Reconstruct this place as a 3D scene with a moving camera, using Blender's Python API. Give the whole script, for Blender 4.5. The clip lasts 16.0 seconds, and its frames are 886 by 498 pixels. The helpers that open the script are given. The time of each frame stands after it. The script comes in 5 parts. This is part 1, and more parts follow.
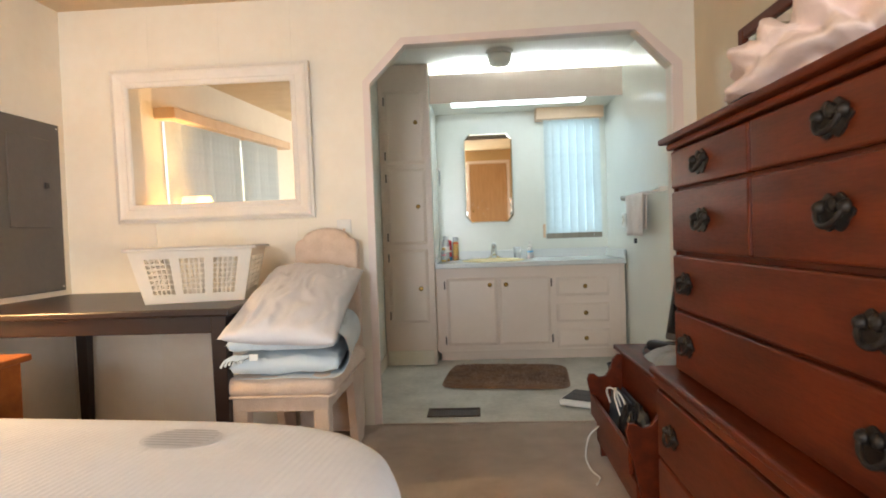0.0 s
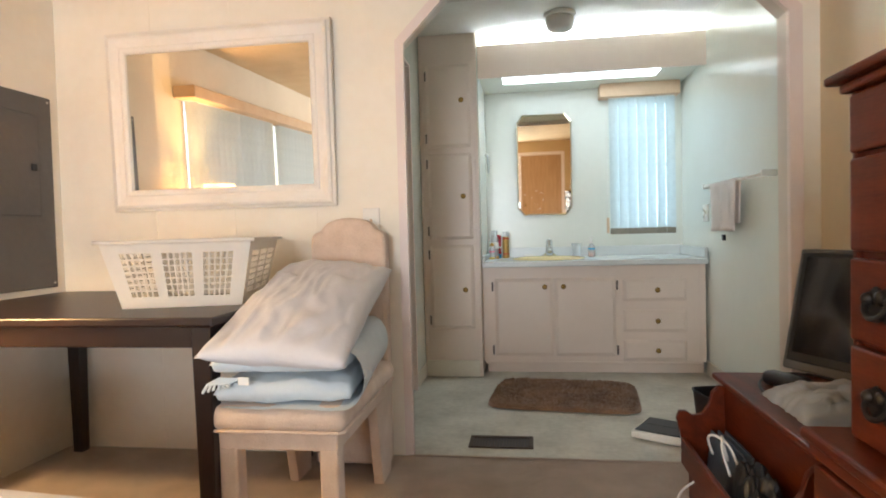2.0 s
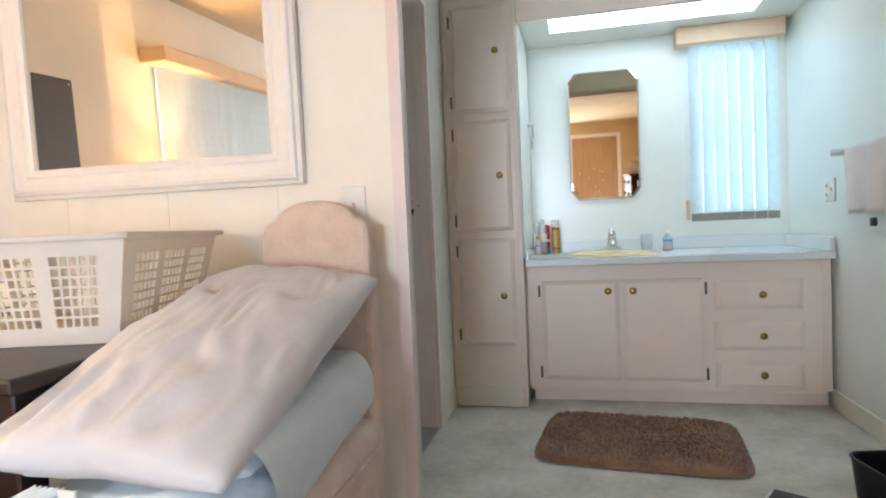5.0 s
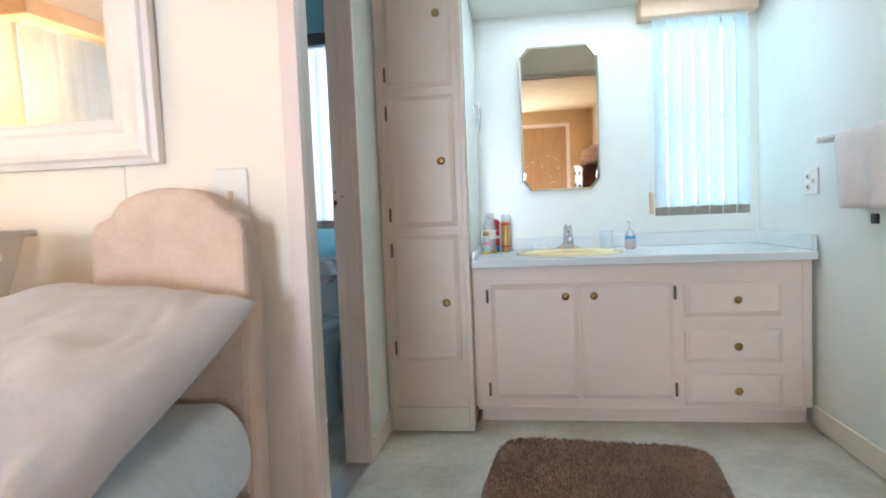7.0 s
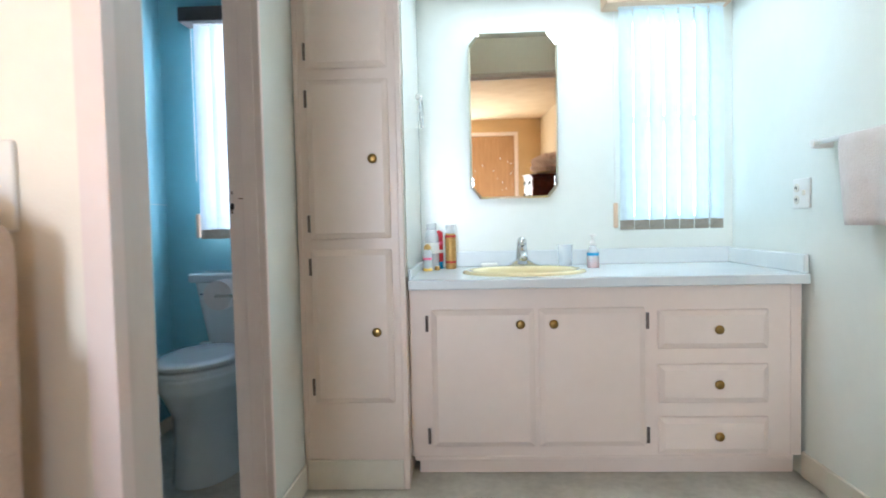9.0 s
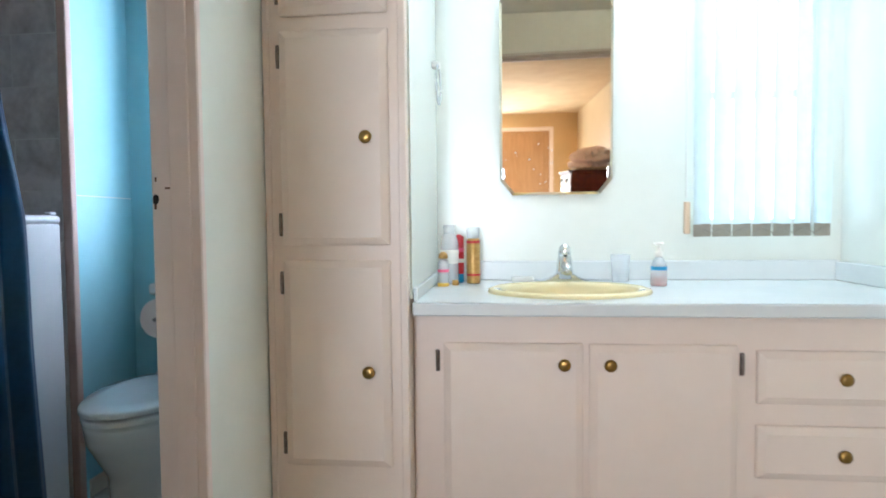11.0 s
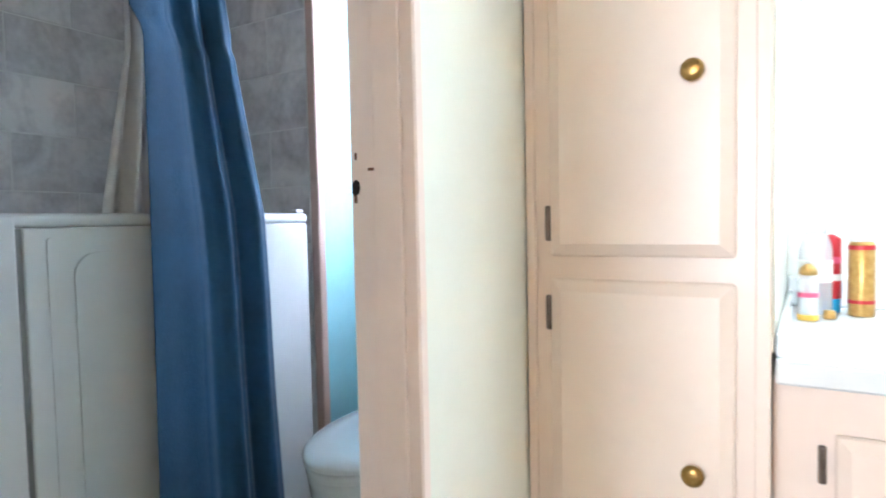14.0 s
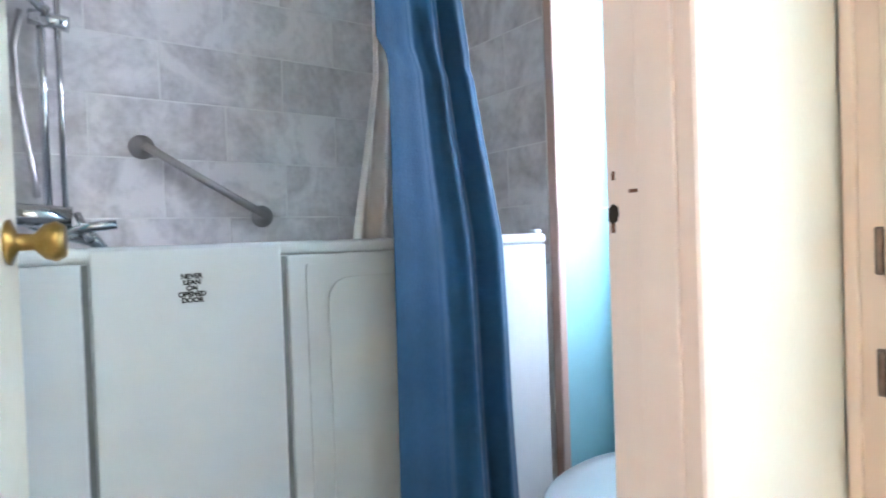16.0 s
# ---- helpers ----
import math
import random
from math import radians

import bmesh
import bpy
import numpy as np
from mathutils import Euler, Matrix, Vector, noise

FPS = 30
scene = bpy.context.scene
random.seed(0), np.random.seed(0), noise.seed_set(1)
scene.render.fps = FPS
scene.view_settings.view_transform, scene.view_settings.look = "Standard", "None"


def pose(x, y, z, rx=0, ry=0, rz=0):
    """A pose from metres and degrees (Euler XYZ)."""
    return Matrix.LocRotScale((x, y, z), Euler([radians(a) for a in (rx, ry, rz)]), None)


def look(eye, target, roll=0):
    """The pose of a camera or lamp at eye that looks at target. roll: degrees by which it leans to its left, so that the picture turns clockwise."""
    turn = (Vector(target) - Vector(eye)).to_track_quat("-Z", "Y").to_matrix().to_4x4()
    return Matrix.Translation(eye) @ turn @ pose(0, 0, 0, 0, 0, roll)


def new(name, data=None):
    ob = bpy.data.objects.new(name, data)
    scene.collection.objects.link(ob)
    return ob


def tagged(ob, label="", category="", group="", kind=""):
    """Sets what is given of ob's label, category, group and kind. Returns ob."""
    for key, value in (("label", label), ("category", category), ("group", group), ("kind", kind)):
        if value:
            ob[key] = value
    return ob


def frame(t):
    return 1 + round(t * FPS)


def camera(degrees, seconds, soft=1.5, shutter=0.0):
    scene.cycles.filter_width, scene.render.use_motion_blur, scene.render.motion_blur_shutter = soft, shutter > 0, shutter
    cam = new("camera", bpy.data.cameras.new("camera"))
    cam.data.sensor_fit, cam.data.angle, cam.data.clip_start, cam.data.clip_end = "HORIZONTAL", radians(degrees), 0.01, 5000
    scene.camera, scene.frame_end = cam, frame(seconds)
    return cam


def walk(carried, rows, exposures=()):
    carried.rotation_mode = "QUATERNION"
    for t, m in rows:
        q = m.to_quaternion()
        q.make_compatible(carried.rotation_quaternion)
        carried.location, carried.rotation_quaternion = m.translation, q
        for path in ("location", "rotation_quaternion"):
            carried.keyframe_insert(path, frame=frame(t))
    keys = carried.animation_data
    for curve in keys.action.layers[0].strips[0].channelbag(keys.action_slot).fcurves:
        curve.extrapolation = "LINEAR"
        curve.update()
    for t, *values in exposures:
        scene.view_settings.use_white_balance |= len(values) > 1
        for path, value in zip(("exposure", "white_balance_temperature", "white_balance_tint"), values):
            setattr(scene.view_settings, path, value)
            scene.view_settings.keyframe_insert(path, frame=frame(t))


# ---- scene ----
cam = camera(73.9, 16.0, 1.8, 0.5)
PATH = [
    (0, (0.581, -0.169, 1.026), (0.463, 1.827, 0.976), -2.0),
    (0.5, (0.600, -0.007, 1.027), (0.429, 1.985, 0.968), -1.6),
    (1, (0.587, 0.148, 1.021), (0.375, 2.136, 0.958), -1.3),
    (1.5, (0.575, 0.274, 1.016), (0.322, 2.257, 0.953), -1.3),
    (2, (0.561, 0.401, 1.01), (0.274, 2.38, 0.951), -1.5),
    (2.5, (0.561, 0.562, 0.998), (0.23, 2.533, 0.946), -1.6),
    (3, (0.566, 0.731, 1.004), (0.177, 2.692, 0.945), -1.8),
    (5.5, (0.504, 1.426, 0.984), (0.051, 3.373, 0.903), -2.5),
    (6, (0.482, 1.547, 0.979), (0.093, 3.507, 0.894), -2.6),
    (6.5, (0.503, 1.635, 0.979), (0.162, 3.604, 0.889), -2.7),
    (7, (0.498, 1.775, 1.002), (0.216, 3.752, 0.89), -2.3),
    (7.5, (0.511, 1.887, 1.009), (0.274, 3.87, 0.896), -2.1),
    (8, (0.508, 1.97, 1.024), (0.32, 3.958, 0.909), -2.0),
    (8.5, (0.492, 2.098, 1.027), (0.355, 4.091, 0.916), -1.6),
    (9, (0.489, 2.257, 1.003), (0.389, 4.252, 0.918), -1.3),
    (9.2, (0.472, 2.325, 1.008), (0.397, 4.322, 0.919), -1.0),
    (11.3, (0.499, 2.921, 1.012), (0.225, 4.900, 0.929), -0.5),
    (12, (0.468, 3.102, 1.009), (-0.032, 5.037, 0.926), -0.6),
    (12.5, (0.426, 3.238, 1.004), (-0.250, 5.119, 0.921), -1.1),
    (13, (0.379, 3.329, 1.012), (-0.448, 5.147, 0.918), -1.1),
    (13.5, (0.316, 3.376, 1.013), (-0.597, 5.153, 0.923), -0.9),
    (14, (0.281, 3.423, 1.023), (-0.770, 5.122, 0.927), -1.2),
    (14.5, (0.246, 3.468, 1.027), (-0.959, 5.063, 0.958), -1.6),
    (15, (0.210, 3.507, 1.039), (-1.154, 4.969, 0.990), -1.3),
    (15.5, (0.181, 3.527, 1.044), (-1.332, 4.835, 1.009), -1.5),
    (16, (0.172, 3.513, 1.051), (-1.448, 4.685, 1.014), -2.0),
]
EXPOSURES = ((0, 0.56, 6000, 7), (3, 0.68, 5750, 8), (6, 0.96, 5250, 8), (9, 1.3, 5300, 8), (11.5, 1.48, 5500, 9), (13, 2.02, 5600, 10), (14.5, 2.58, 5500, 11), (16, 2.88, 5500, 12))
P_VAN, P_TOI, P_BED, P_SOUTH, P_EAST, P_BULB, GLOW, TUBE_G = 3.4, 11.0, 5.0, 60, 34, 46, 3.1, 52.0
walk(cam, [(t, look(eye, target, roll)) for t, eye, target, roll in PATH], EXPOSURES)

# ---- world and lights ----
world = bpy.data.worlds.new("world")
scene.world = world
world.use_nodes = True
wn = world.node_tree.nodes
sky = wn.new("ShaderNodeTexSky")
sky.sky_type, sky.sun_disc = "NISHITA", False
sky.sun_elevation, sky.sun_rotation = radians(40), radians(200)
world.node_tree.links.new(sky.outputs[0], wn["Background"].inputs[0])
wn["Background"].inputs[1].default_value = 0.12


def lamp(name, kind, m, energy, colour, **more):
    data = bpy.data.lights.new(name, kind)
    data.energy, data.color = energy, colour
    if "size" in more:
        data.shape, data.size, data.size_y = "RECTANGLE", more["size"], more["size_y"]
    if "radius" in more:
        data.shadow_soft_size = more["radius"]
    if "angle" in more:
        data.angle = radians(more["angle"])
    ob = new(name, data)
    ob.matrix_world = m
    return ob


DAY = (0.72, 0.9, 1.0)
lamp("sun", "SUN", look((0, 0, 6), (1.5, 1.0, 0)), 1.0, (1.0, 0.95, 0.88), angle=10)
lamp("daylight_vanity", "AREA", look((1.45, 5.34, 1.5), (1.45, 4.0, 1.4)), P_VAN, DAY, size=0.46, size_y=1.0)
lamp("daylight_toilet", "AREA", look((-0.62, 5.34, 1.5), (-0.62, 4.0, 1.3)), P_TOI, (1.0, 0.92, 1.0), size=0.46, size_y=1.0)
lamp("daylight_bedroom", "AREA", look((-2.0, 0.46, 1.36), (0, 0.46, 1.36)), P_BED, (0.95, 0.95, 1.0), size=2.3, size_y=1.04)
# Added fill lamp from behind, set in an unseen south opening
lamp("fill_lamp_south", "AREA", look((-0.105, -2.76, 1.33), (0.2, 3.0, 0.9)), P_SOUTH, (0.97, 0.97, 1.0), size=0.93, size_y=1.45)
# Added fill lamp; the low east opening it shines through is made up
lamp("fill_lamp_east", "AREA", look((1.85, -0.9, 0.725), (0.0, -0.85, 0.85)), P_EAST, (0.93, 0.96, 1.0), size=1.36, size_y=0.72)
lamp("bulb", "POINT", pose(-1.55, 1.72, 1.13), P_BULB, (1.0, 0.62, 0.28), radius=0.05)

# ---- materials ----


def rgb(h):
    c = [int(h[i:i + 2], 16) / 255 for i in (0, 2, 4)]
    return (*[v / 12.92 if v <= 0.04045 else ((v + 0.055) / 1.055) ** 2.4 for v in c], 1)


def material(name, colour, rough=0.5, metal=0.0, other=None, scale=8.0, stretch=(1, 1, 1), amount=0.5, bump=0.0, bump_scale=60.0, bump_stretch=(1, 1, 1), spec=0.5, random_tint=0.0, trans=0.0, coat=0.0, sheen=0.0):
    """A procedural surface: base colour varied by a coarse and a fine noise, with relief."""
    mat = bpy.data.materials.new(name)
    mat.use_nodes = True
    nodes, links = mat.node_tree.nodes, mat.node_tree.links
    bsdf = nodes["Principled BSDF"]
    bsdf.inputs["Roughness"].default_value = rough
    bsdf.inputs["Metallic"].default_value = metal
    bsdf.inputs["Specular IOR Level"].default_value = spec
    bsdf.inputs["Transmission Weight"].default_value = trans
    bsdf.inputs["Coat Weight"].default_value = coat
    bsdf.inputs["Sheen Weight"].default_value = sheen
    colour = rgb(colour) if isinstance(colour, str) else (*colour, 1)
    other = colour if other is None else (rgb(other) if isinstance(other, str) else (*other, 1))
    tex = nodes.new("ShaderNodeTexCoord")
    mapping = nodes.new("ShaderNodeMapping")
    mapping.inputs["Scale"].default_value = stretch
    links.new(tex.outputs["Object"], mapping.inputs[0])
    coarse, fine = nodes.new("ShaderNodeTexNoise"), nodes.new("ShaderNodeTexNoise")
    coarse.inputs["Scale"].default_value, fine.inputs["Scale"].default_value = scale, scale * 9
    coarse.inputs["Detail"].default_value, fine.inputs["Detail"].default_value = 5, 3
    for node in (coarse, fine):
        links.new(mapping.outputs[0], node.inputs["Vector"])
    add = nodes.new("ShaderNodeMath")
    add.operation = "MULTIPLY_ADD"
    add.inputs[1].default_value = 0.35
    links.new(fine.outputs["Fac"], add.inputs[0])
    links.new(coarse.outputs["Fac"], add.inputs[2])
    ramp = nodes.new("ShaderNodeMapRange")
    ramp.inputs["From Min"].default_value, ramp.inputs["From Max"].default_value = 0.47, 0.9
    ramp.inputs["To Max"].default_value = amount * 2 if amount <= 0.5 else 1.0
    links.new(add.outputs[0], ramp.inputs["Value"])
    mix = nodes.new("ShaderNodeMix")
    mix.data_type = "RGBA"
    mix.inputs["A"].default_value, mix.inputs["B"].default_value = colour, other
    links.new(ramp.outputs[0], mix.inputs["Factor"])
    last = mix.outputs["Result"]
    if random_tint:
        info = nodes.new("ShaderNodeObjectInfo")
        span = nodes.new("ShaderNodeMapRange")
        span.inputs["To Min"].default_value, span.inputs["To Max"].default_value = 1 - random_tint, 1 + random_tint
        links.new(info.outputs["Random"], span.inputs["Value"])
        hsv = nodes.new("ShaderNodeHueSaturation")
        links.new(span.outputs[0], hsv.inputs["Value"])
        links.new(last, hsv.inputs["Color"])
        last = hsv.outputs[0]
    links.new(last, bsdf.inputs["Base Color"])
    rough_range = nodes.new("ShaderNodeMapRange")
    rough_range.inputs["To Min"].default_value, rough_range.inputs["To Max"].default_value = max(0.02, rough * 0.88), min(1, rough * 1.12)
    links.new(fine.outputs["Fac"], rough_range.inputs["Value"])
    links.new(rough_range.outputs[0], bsdf.inputs["Roughness"])
    if bump:
        m2 = nodes.new("ShaderNodeMapping")
        m2.inputs["Scale"].default_value = bump_stretch
        links.new(tex.outputs["Object"], m2.inputs[0])
        relief = nodes.new("ShaderNodeTexNoise")
        relief.inputs["Scale"].default_value, relief.inputs["Detail"].default_value = bump_scale, 4
        links.new(m2.outputs[0], relief.inputs["Vector"])
        b = nodes.new("ShaderNodeBump")
        b.inputs["Strength"].default_value, b.inputs["Distance"].default_value = bump, 0.01
        links.new(relief.outputs["Fac"], b.inputs["Height"])
        links.new(b.outputs[0], bsdf.inputs["Normal"])
    return mat


def glowing(name, colour, strength):
    mat = bpy.data.materials.new(name)
    mat.use_nodes = True
    bsdf = mat.node_tree.nodes["Principled BSDF"]
    bsdf.inputs["Base Color"].default_value = (*colour, 1)
    bsdf.inputs["Emission Color"].default_value = (*colour, 1)
    bsdf.inputs["Emission Strength"].default_value = strength
    return mat


def translucent(name, colour, share=0.5, fleck=0.06, scale=30):
    """Thin cloth or vinyl that lets part of the light through."""
    mat = material(name, colour, 0.7, other=tuple(c * (1 - fleck * 2) for c in (rgb(colour)[:3])), scale=scale, bump=0.15, bump_scale=200)
    nodes, links = mat.node_tree.nodes, mat.node_tree.links
    thin, mixer = nodes.new("ShaderNodeBsdfTranslucent"), nodes.new("ShaderNodeMixShader")
    thin.inputs[0].default_value = rgb(colour)
    mixer.inputs[0].default_value = share
    links.new(nodes["Principled BSDF"].outputs[0], mixer.inputs[1])
    links.new(thin.outputs[0], mixer.inputs[2])
    links.new(mixer.outputs[0], nodes["Material Output"].inputs[0])
    return mat


def scatter(mat, low, high):
    """Moves the pattern from piece to piece and keeps the second colour to veins and blotches."""
    nodes, links = mat.node_tree.nodes, mat.node_tree.links
    info, shift, jump = nodes.new("ShaderNodeObjectInfo"), nodes.new("ShaderNodeVectorMath"), nodes.new("ShaderNodeVectorMath")
    jump.operation = "SCALE"
    jump.inputs["Scale"].default_value = 3.7
    links.new(info.outputs["Location"], jump.inputs[0])
    links.new(nodes["Texture Coordinate"].outputs["Object"], shift.inputs[0])
    links.new(jump.outputs[0], shift.inputs[1])
    links.new(shift.outputs[0], nodes["Mapping"].inputs[0])
    nodes["Noise Texture"].inputs["Distortion"].default_value = 1.4
    nodes["Map Range"].inputs["From Min"].default_value = low
    nodes["Map Range"].inputs["From Max"].default_value = high


WALL = material("cream_wall_paint", "F2EBDC", 0.5, other="EBE2D0", scale=2.5, bump=0.06, bump_scale=180)
WALL_BATH = material("bath_wall_paint", "EEF0E6", 0.22, other="E8EADF", scale=2, bump=0.05, bump_scale=120)
CEIL = material("ceiling_texture", "EFEAE0", 0.85, other="E4DED2", scale=5, bump=0.5, bump_scale=90)
# Bedroom ceiling tanned: its dim lamp-warm light is put into the colour
CEIL_BED = material("ceiling_texture_warm_light", "E0CBA8", 0.85, other="D4BE9A", scale=5, bump=0.5, bump_scale=90)
WALL_EAST = material("beige_gloss_paint", "D6C5A4", 0.3, other="CFBD9B", scale=2, bump=0.05, bump_scale=120)
# South wall tan also carries the low orange light of the mirrored room
WALL_TAN = material("tan_wall_dim_light", "C8A878", 0.5, other="BE9D6C", scale=2.5, bump=0.06, bump_scale=180)
CASING = material("pink_beige_casing", "E9DAD1", 0.4, other="E3D2C8", scale=3, stretch=(2, 2, 1), bump=0.04)
STRIP = material("pink_brown_strip", "C9AFA3", 0.5, other="BCA093", scale=5, stretch=(6, 6, 1))
JAMB = material("greige_jamb", "D8CCC0", 0.45, other="D3C6B9", scale=4, stretch=(6, 6, 1))
CAB = material("beige_cabinet_paint", "EDDDCE", 0.36, other="E8D7C7", scale=3, bump=0.05, bump_scale=90)
BASEB = material("vinyl_baseboard", "E6DFCE", 0.4, other="DDD5C2", scale=4)
CARPET = material("beige_carpet", "C4B09F", 0.95, other="A99684", scale=6, amount=0.7, bump=0.9, bump_scale=320, sheen=0.3)
VINYL = material("marbled_vinyl", "DAD7CB", 0.35, other="AFAC9F", scale=3.5, amount=0.8, bump=0.05, bump_scale=30)
BLUE = material("aqua_wall_panel", "9BD0DA", 0.5, other="92C8D2", scale=2)
# Grey marble base lightened; light the alcove lacks is put into its colour
TILE = material("lightened_grey_marble_tile", "E4E2E0", 0.16, other="B4B2B1", scale=4.5, stretch=(1, 1, 1), amount=0.8, random_tint=0.04)
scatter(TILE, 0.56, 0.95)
GROUT = material("tile_joint", "E4E4E0", 0.6, other="D6D6D2")
WHITE = material("white_plastic", "EDEBE4", 0.4, other="E4E1D8", scale=3)
BLACKWOOD = material("black_brown_wood", "1E1310", 0.36, other="2A1A14", scale=4, stretch=(1, 8, 8), bump=0.03)
RED_WOOD = material("red_brown_maple", "66280D", 0.4, other="471906", scale=3, stretch=(8, 1, 8), amount=0.5, bump=0.03, coat=0.0, spec=0.2)
ORANGE_WOOD = material("orange_wood", "A4602B", 0.35, other="8A4A1E", scale=3, stretch=(1, 9, 9), bump=0.03)
GREY_METAL = material("grey_painted_steel", "5C5A58", 0.45, other="545250", scale=4, bump=0.05)
DARK = material("dark_iron", "17130F", 0.5, 0.5, other="332B24", scale=40)
BRASS = material("brass", "A88A52", 0.3, 1.0, other="8C6C34", scale=20)
CHROME = material("chrome", "D5D8DA", 0.12, 1.0)
HINGE = material("antiqued_bronze", "6B6058", 0.35, 0.8, other="8C8076", scale=60)
STEEL = material("brushed_steel", "C0BEBB", 0.36, 1.0, scale=20)
# Mirror tints put the bedroom's dim warm light into the glass colour
MIRROR = material("mirror_silver", "E2DACB", 0.015, 1.0)
DIM_MIRROR = material("dim_warm_mirror", "DED4C0", 0.02, 1.0)
MIRROR_FRAME = material("white_painted_frame", "EFE9DF", 0.4, other="E6DFD3", scale=4, bump=0.04)
CLOTH_BEIGE = material("beige_damask", "DCC6B2", 0.85, other="CDB49E", scale=14, bump=0.25, bump_scale=140, sheen=0.3)
LINEN = material("white_linen", "D8D4D3", 0.9, other="D0CBCA", scale=5, bump=0.10, bump_scale=60, sheen=0.2)
BLUE_QUILT = material("pale_blue_cotton", "D3DADC", 0.9, other="C9D1D4", scale=6, bump=0.25, bump_scale=40, sheen=0.2)
SHEET = material("white_mattress_knit", "DADBE3", 0.9, other="D0D1D9", scale=6, sheen=0.2)
sn, sl = SHEET.node_tree.nodes, SHEET.node_tree.links
rib, knit, dots = sn.new("ShaderNodeTexWave"), sn.new("ShaderNodeBump"), sn.new("ShaderNodeTexNoise")
rib.inputs["Scale"].default_value, rib.inputs["Distortion"].default_value = 19.0, 0.6
dots.inputs["Scale"].default_value = 150.0
knit.inputs["Strength"].default_value, knit.inputs["Distance"].default_value = 0.35, 0.004
mixed = sn.new("ShaderNodeMath")
mixed.operation = "MULTIPLY"
sl.new(sn["Texture Coordinate"].outputs["Object"], rib.inputs["Vector"])
sl.new(sn["Texture Coordinate"].outputs["Object"], dots.inputs["Vector"])
sl.new(rib.outputs["Fac"], mixed.inputs[0])
sl.new(dots.outputs["Fac"], mixed.inputs[1])
sl.new(mixed.outputs[0], knit.inputs["Height"])
sl.new(knit.outputs[0], sn["Principled BSDF"].inputs["Normal"])
PINK_SHEET = material("pale_pink_cotton", "EBD6CC", 0.9, other="E0C8BD", scale=6, bump=0.2, bump_scale=40)
CURTAIN = material("navy_teal_curtain", "114B70", 0.75, other="0E4160", scale=6, bump=0.15, bump_scale=200, sheen=0.2)
TUB = material("white_acrylic", "D9DEDF", 0.2, other="D2D8D9", scale=2)
PORCELAIN = material("porcelain", "DDE4E4", 0.08, other="D6DEDE", scale=2, coat=0.5)
COUNTER = material("white_laminate", "E4E7E4", 0.25, other="DCE0DE", scale=4)
SINK = material("cream_yellow_sink", "EEDFAE", 0.12, other="E8D8A4", scale=2, coat=0.4)
RUG = material("brown_shag", "A27850", 0.95, other="6E4C32", scale=7, amount=0.9, bump=0.8, bump_scale=260, sheen=0.4)
BLACK = material("black_plastic", "17171A", 0.4, other="1E1E20", scale=10)
SCREEN = material("screen_glass", "0C0D0F", 0.08)
CLEAR = material("clear_plastic", "F0F4F4", 0.1)
clear_nodes, clear_links = CLEAR.node_tree.nodes, CLEAR.node_tree.links
see, both = clear_nodes.new("ShaderNodeBsdfTransparent"), clear_nodes.new("ShaderNodeMixShader")
both.inputs[0].default_value = 0.58
clear_links.new(clear_nodes["Principled BSDF"].outputs[0], both.inputs[1])
clear_links.new(see.outputs[0], both.inputs[2])
clear_links.new(both.outputs[0], clear_nodes["Material Output"].inputs[0])
GLASS = material("window_glass", "F8FCFC", 0.0, trans=1.0)
VALANCE = material("peach_valance_cloth", "E2C6A6", 0.7, other="D8B996", scale=8, bump=0.2)
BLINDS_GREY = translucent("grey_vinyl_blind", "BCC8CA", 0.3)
BLINDS = translucent("white_vinyl_blind", "E2EAEA", 0.4)
LINER = translucent("white_liner", "F2F2F0", 0.15)
SHADE = translucent("lampshade_cloth", "F0DDBA", 0.32)
TUBE_GLOW = glowing("fluorescent_diffuser", (0.9, 0.97, 1.0), GLOW)
TUBE = glowing("fluorescent_tube", (0.88, 0.96, 1.0), TUBE_G)
SLATGREY = material("blind_weight", "A59C8C", 0.7, other="988F80", scale=20)

# ---- mesh helpers ----


def box(bm, lo, hi, bevel=0.0, segments=1):
    c = [(a + b) / 2 for a, b in zip(lo, hi)]
    s = [abs(b - a) for a, b in zip(lo, hi)]
    made = bmesh.ops.create_cube(bm, size=1, matrix=Matrix.Translation(c) @ Matrix.Diagonal((*s, 1)))
    if bevel:
        edges = list({e for v in made["verts"] for e in v.link_edges})
        bmesh.ops.bevel(bm, geom=edges, offset=bevel, segments=segments, profile=0.5, affect="EDGES")
    return bm


def boxed(lo, hi, bevel=0.0, segments=1):
    return box(bmesh.new(), lo, hi, bevel, segments)


def turned(profile, m=Matrix(), n=24, bm=None):
    """A body turned about z, from (radius, height) pairs."""
    bm = bm or bmesh.new()
    rings = []
    for r, z in profile:
        rings.append([bm.verts.new(m @ Vector((r * math.cos(2 * math.pi * k / n), r * math.sin(2 * math.pi * k / n), z))) for k in range(n)])
    for a, b in zip(rings, rings[1:]):
        for k in range(n):
            bm.faces.new((a[k], a[(k + 1) % n], b[(k + 1) % n], b[k]))
    bm.faces.new(rings[0][::-1])
    bm.faces.new(rings[-1])
    return bm


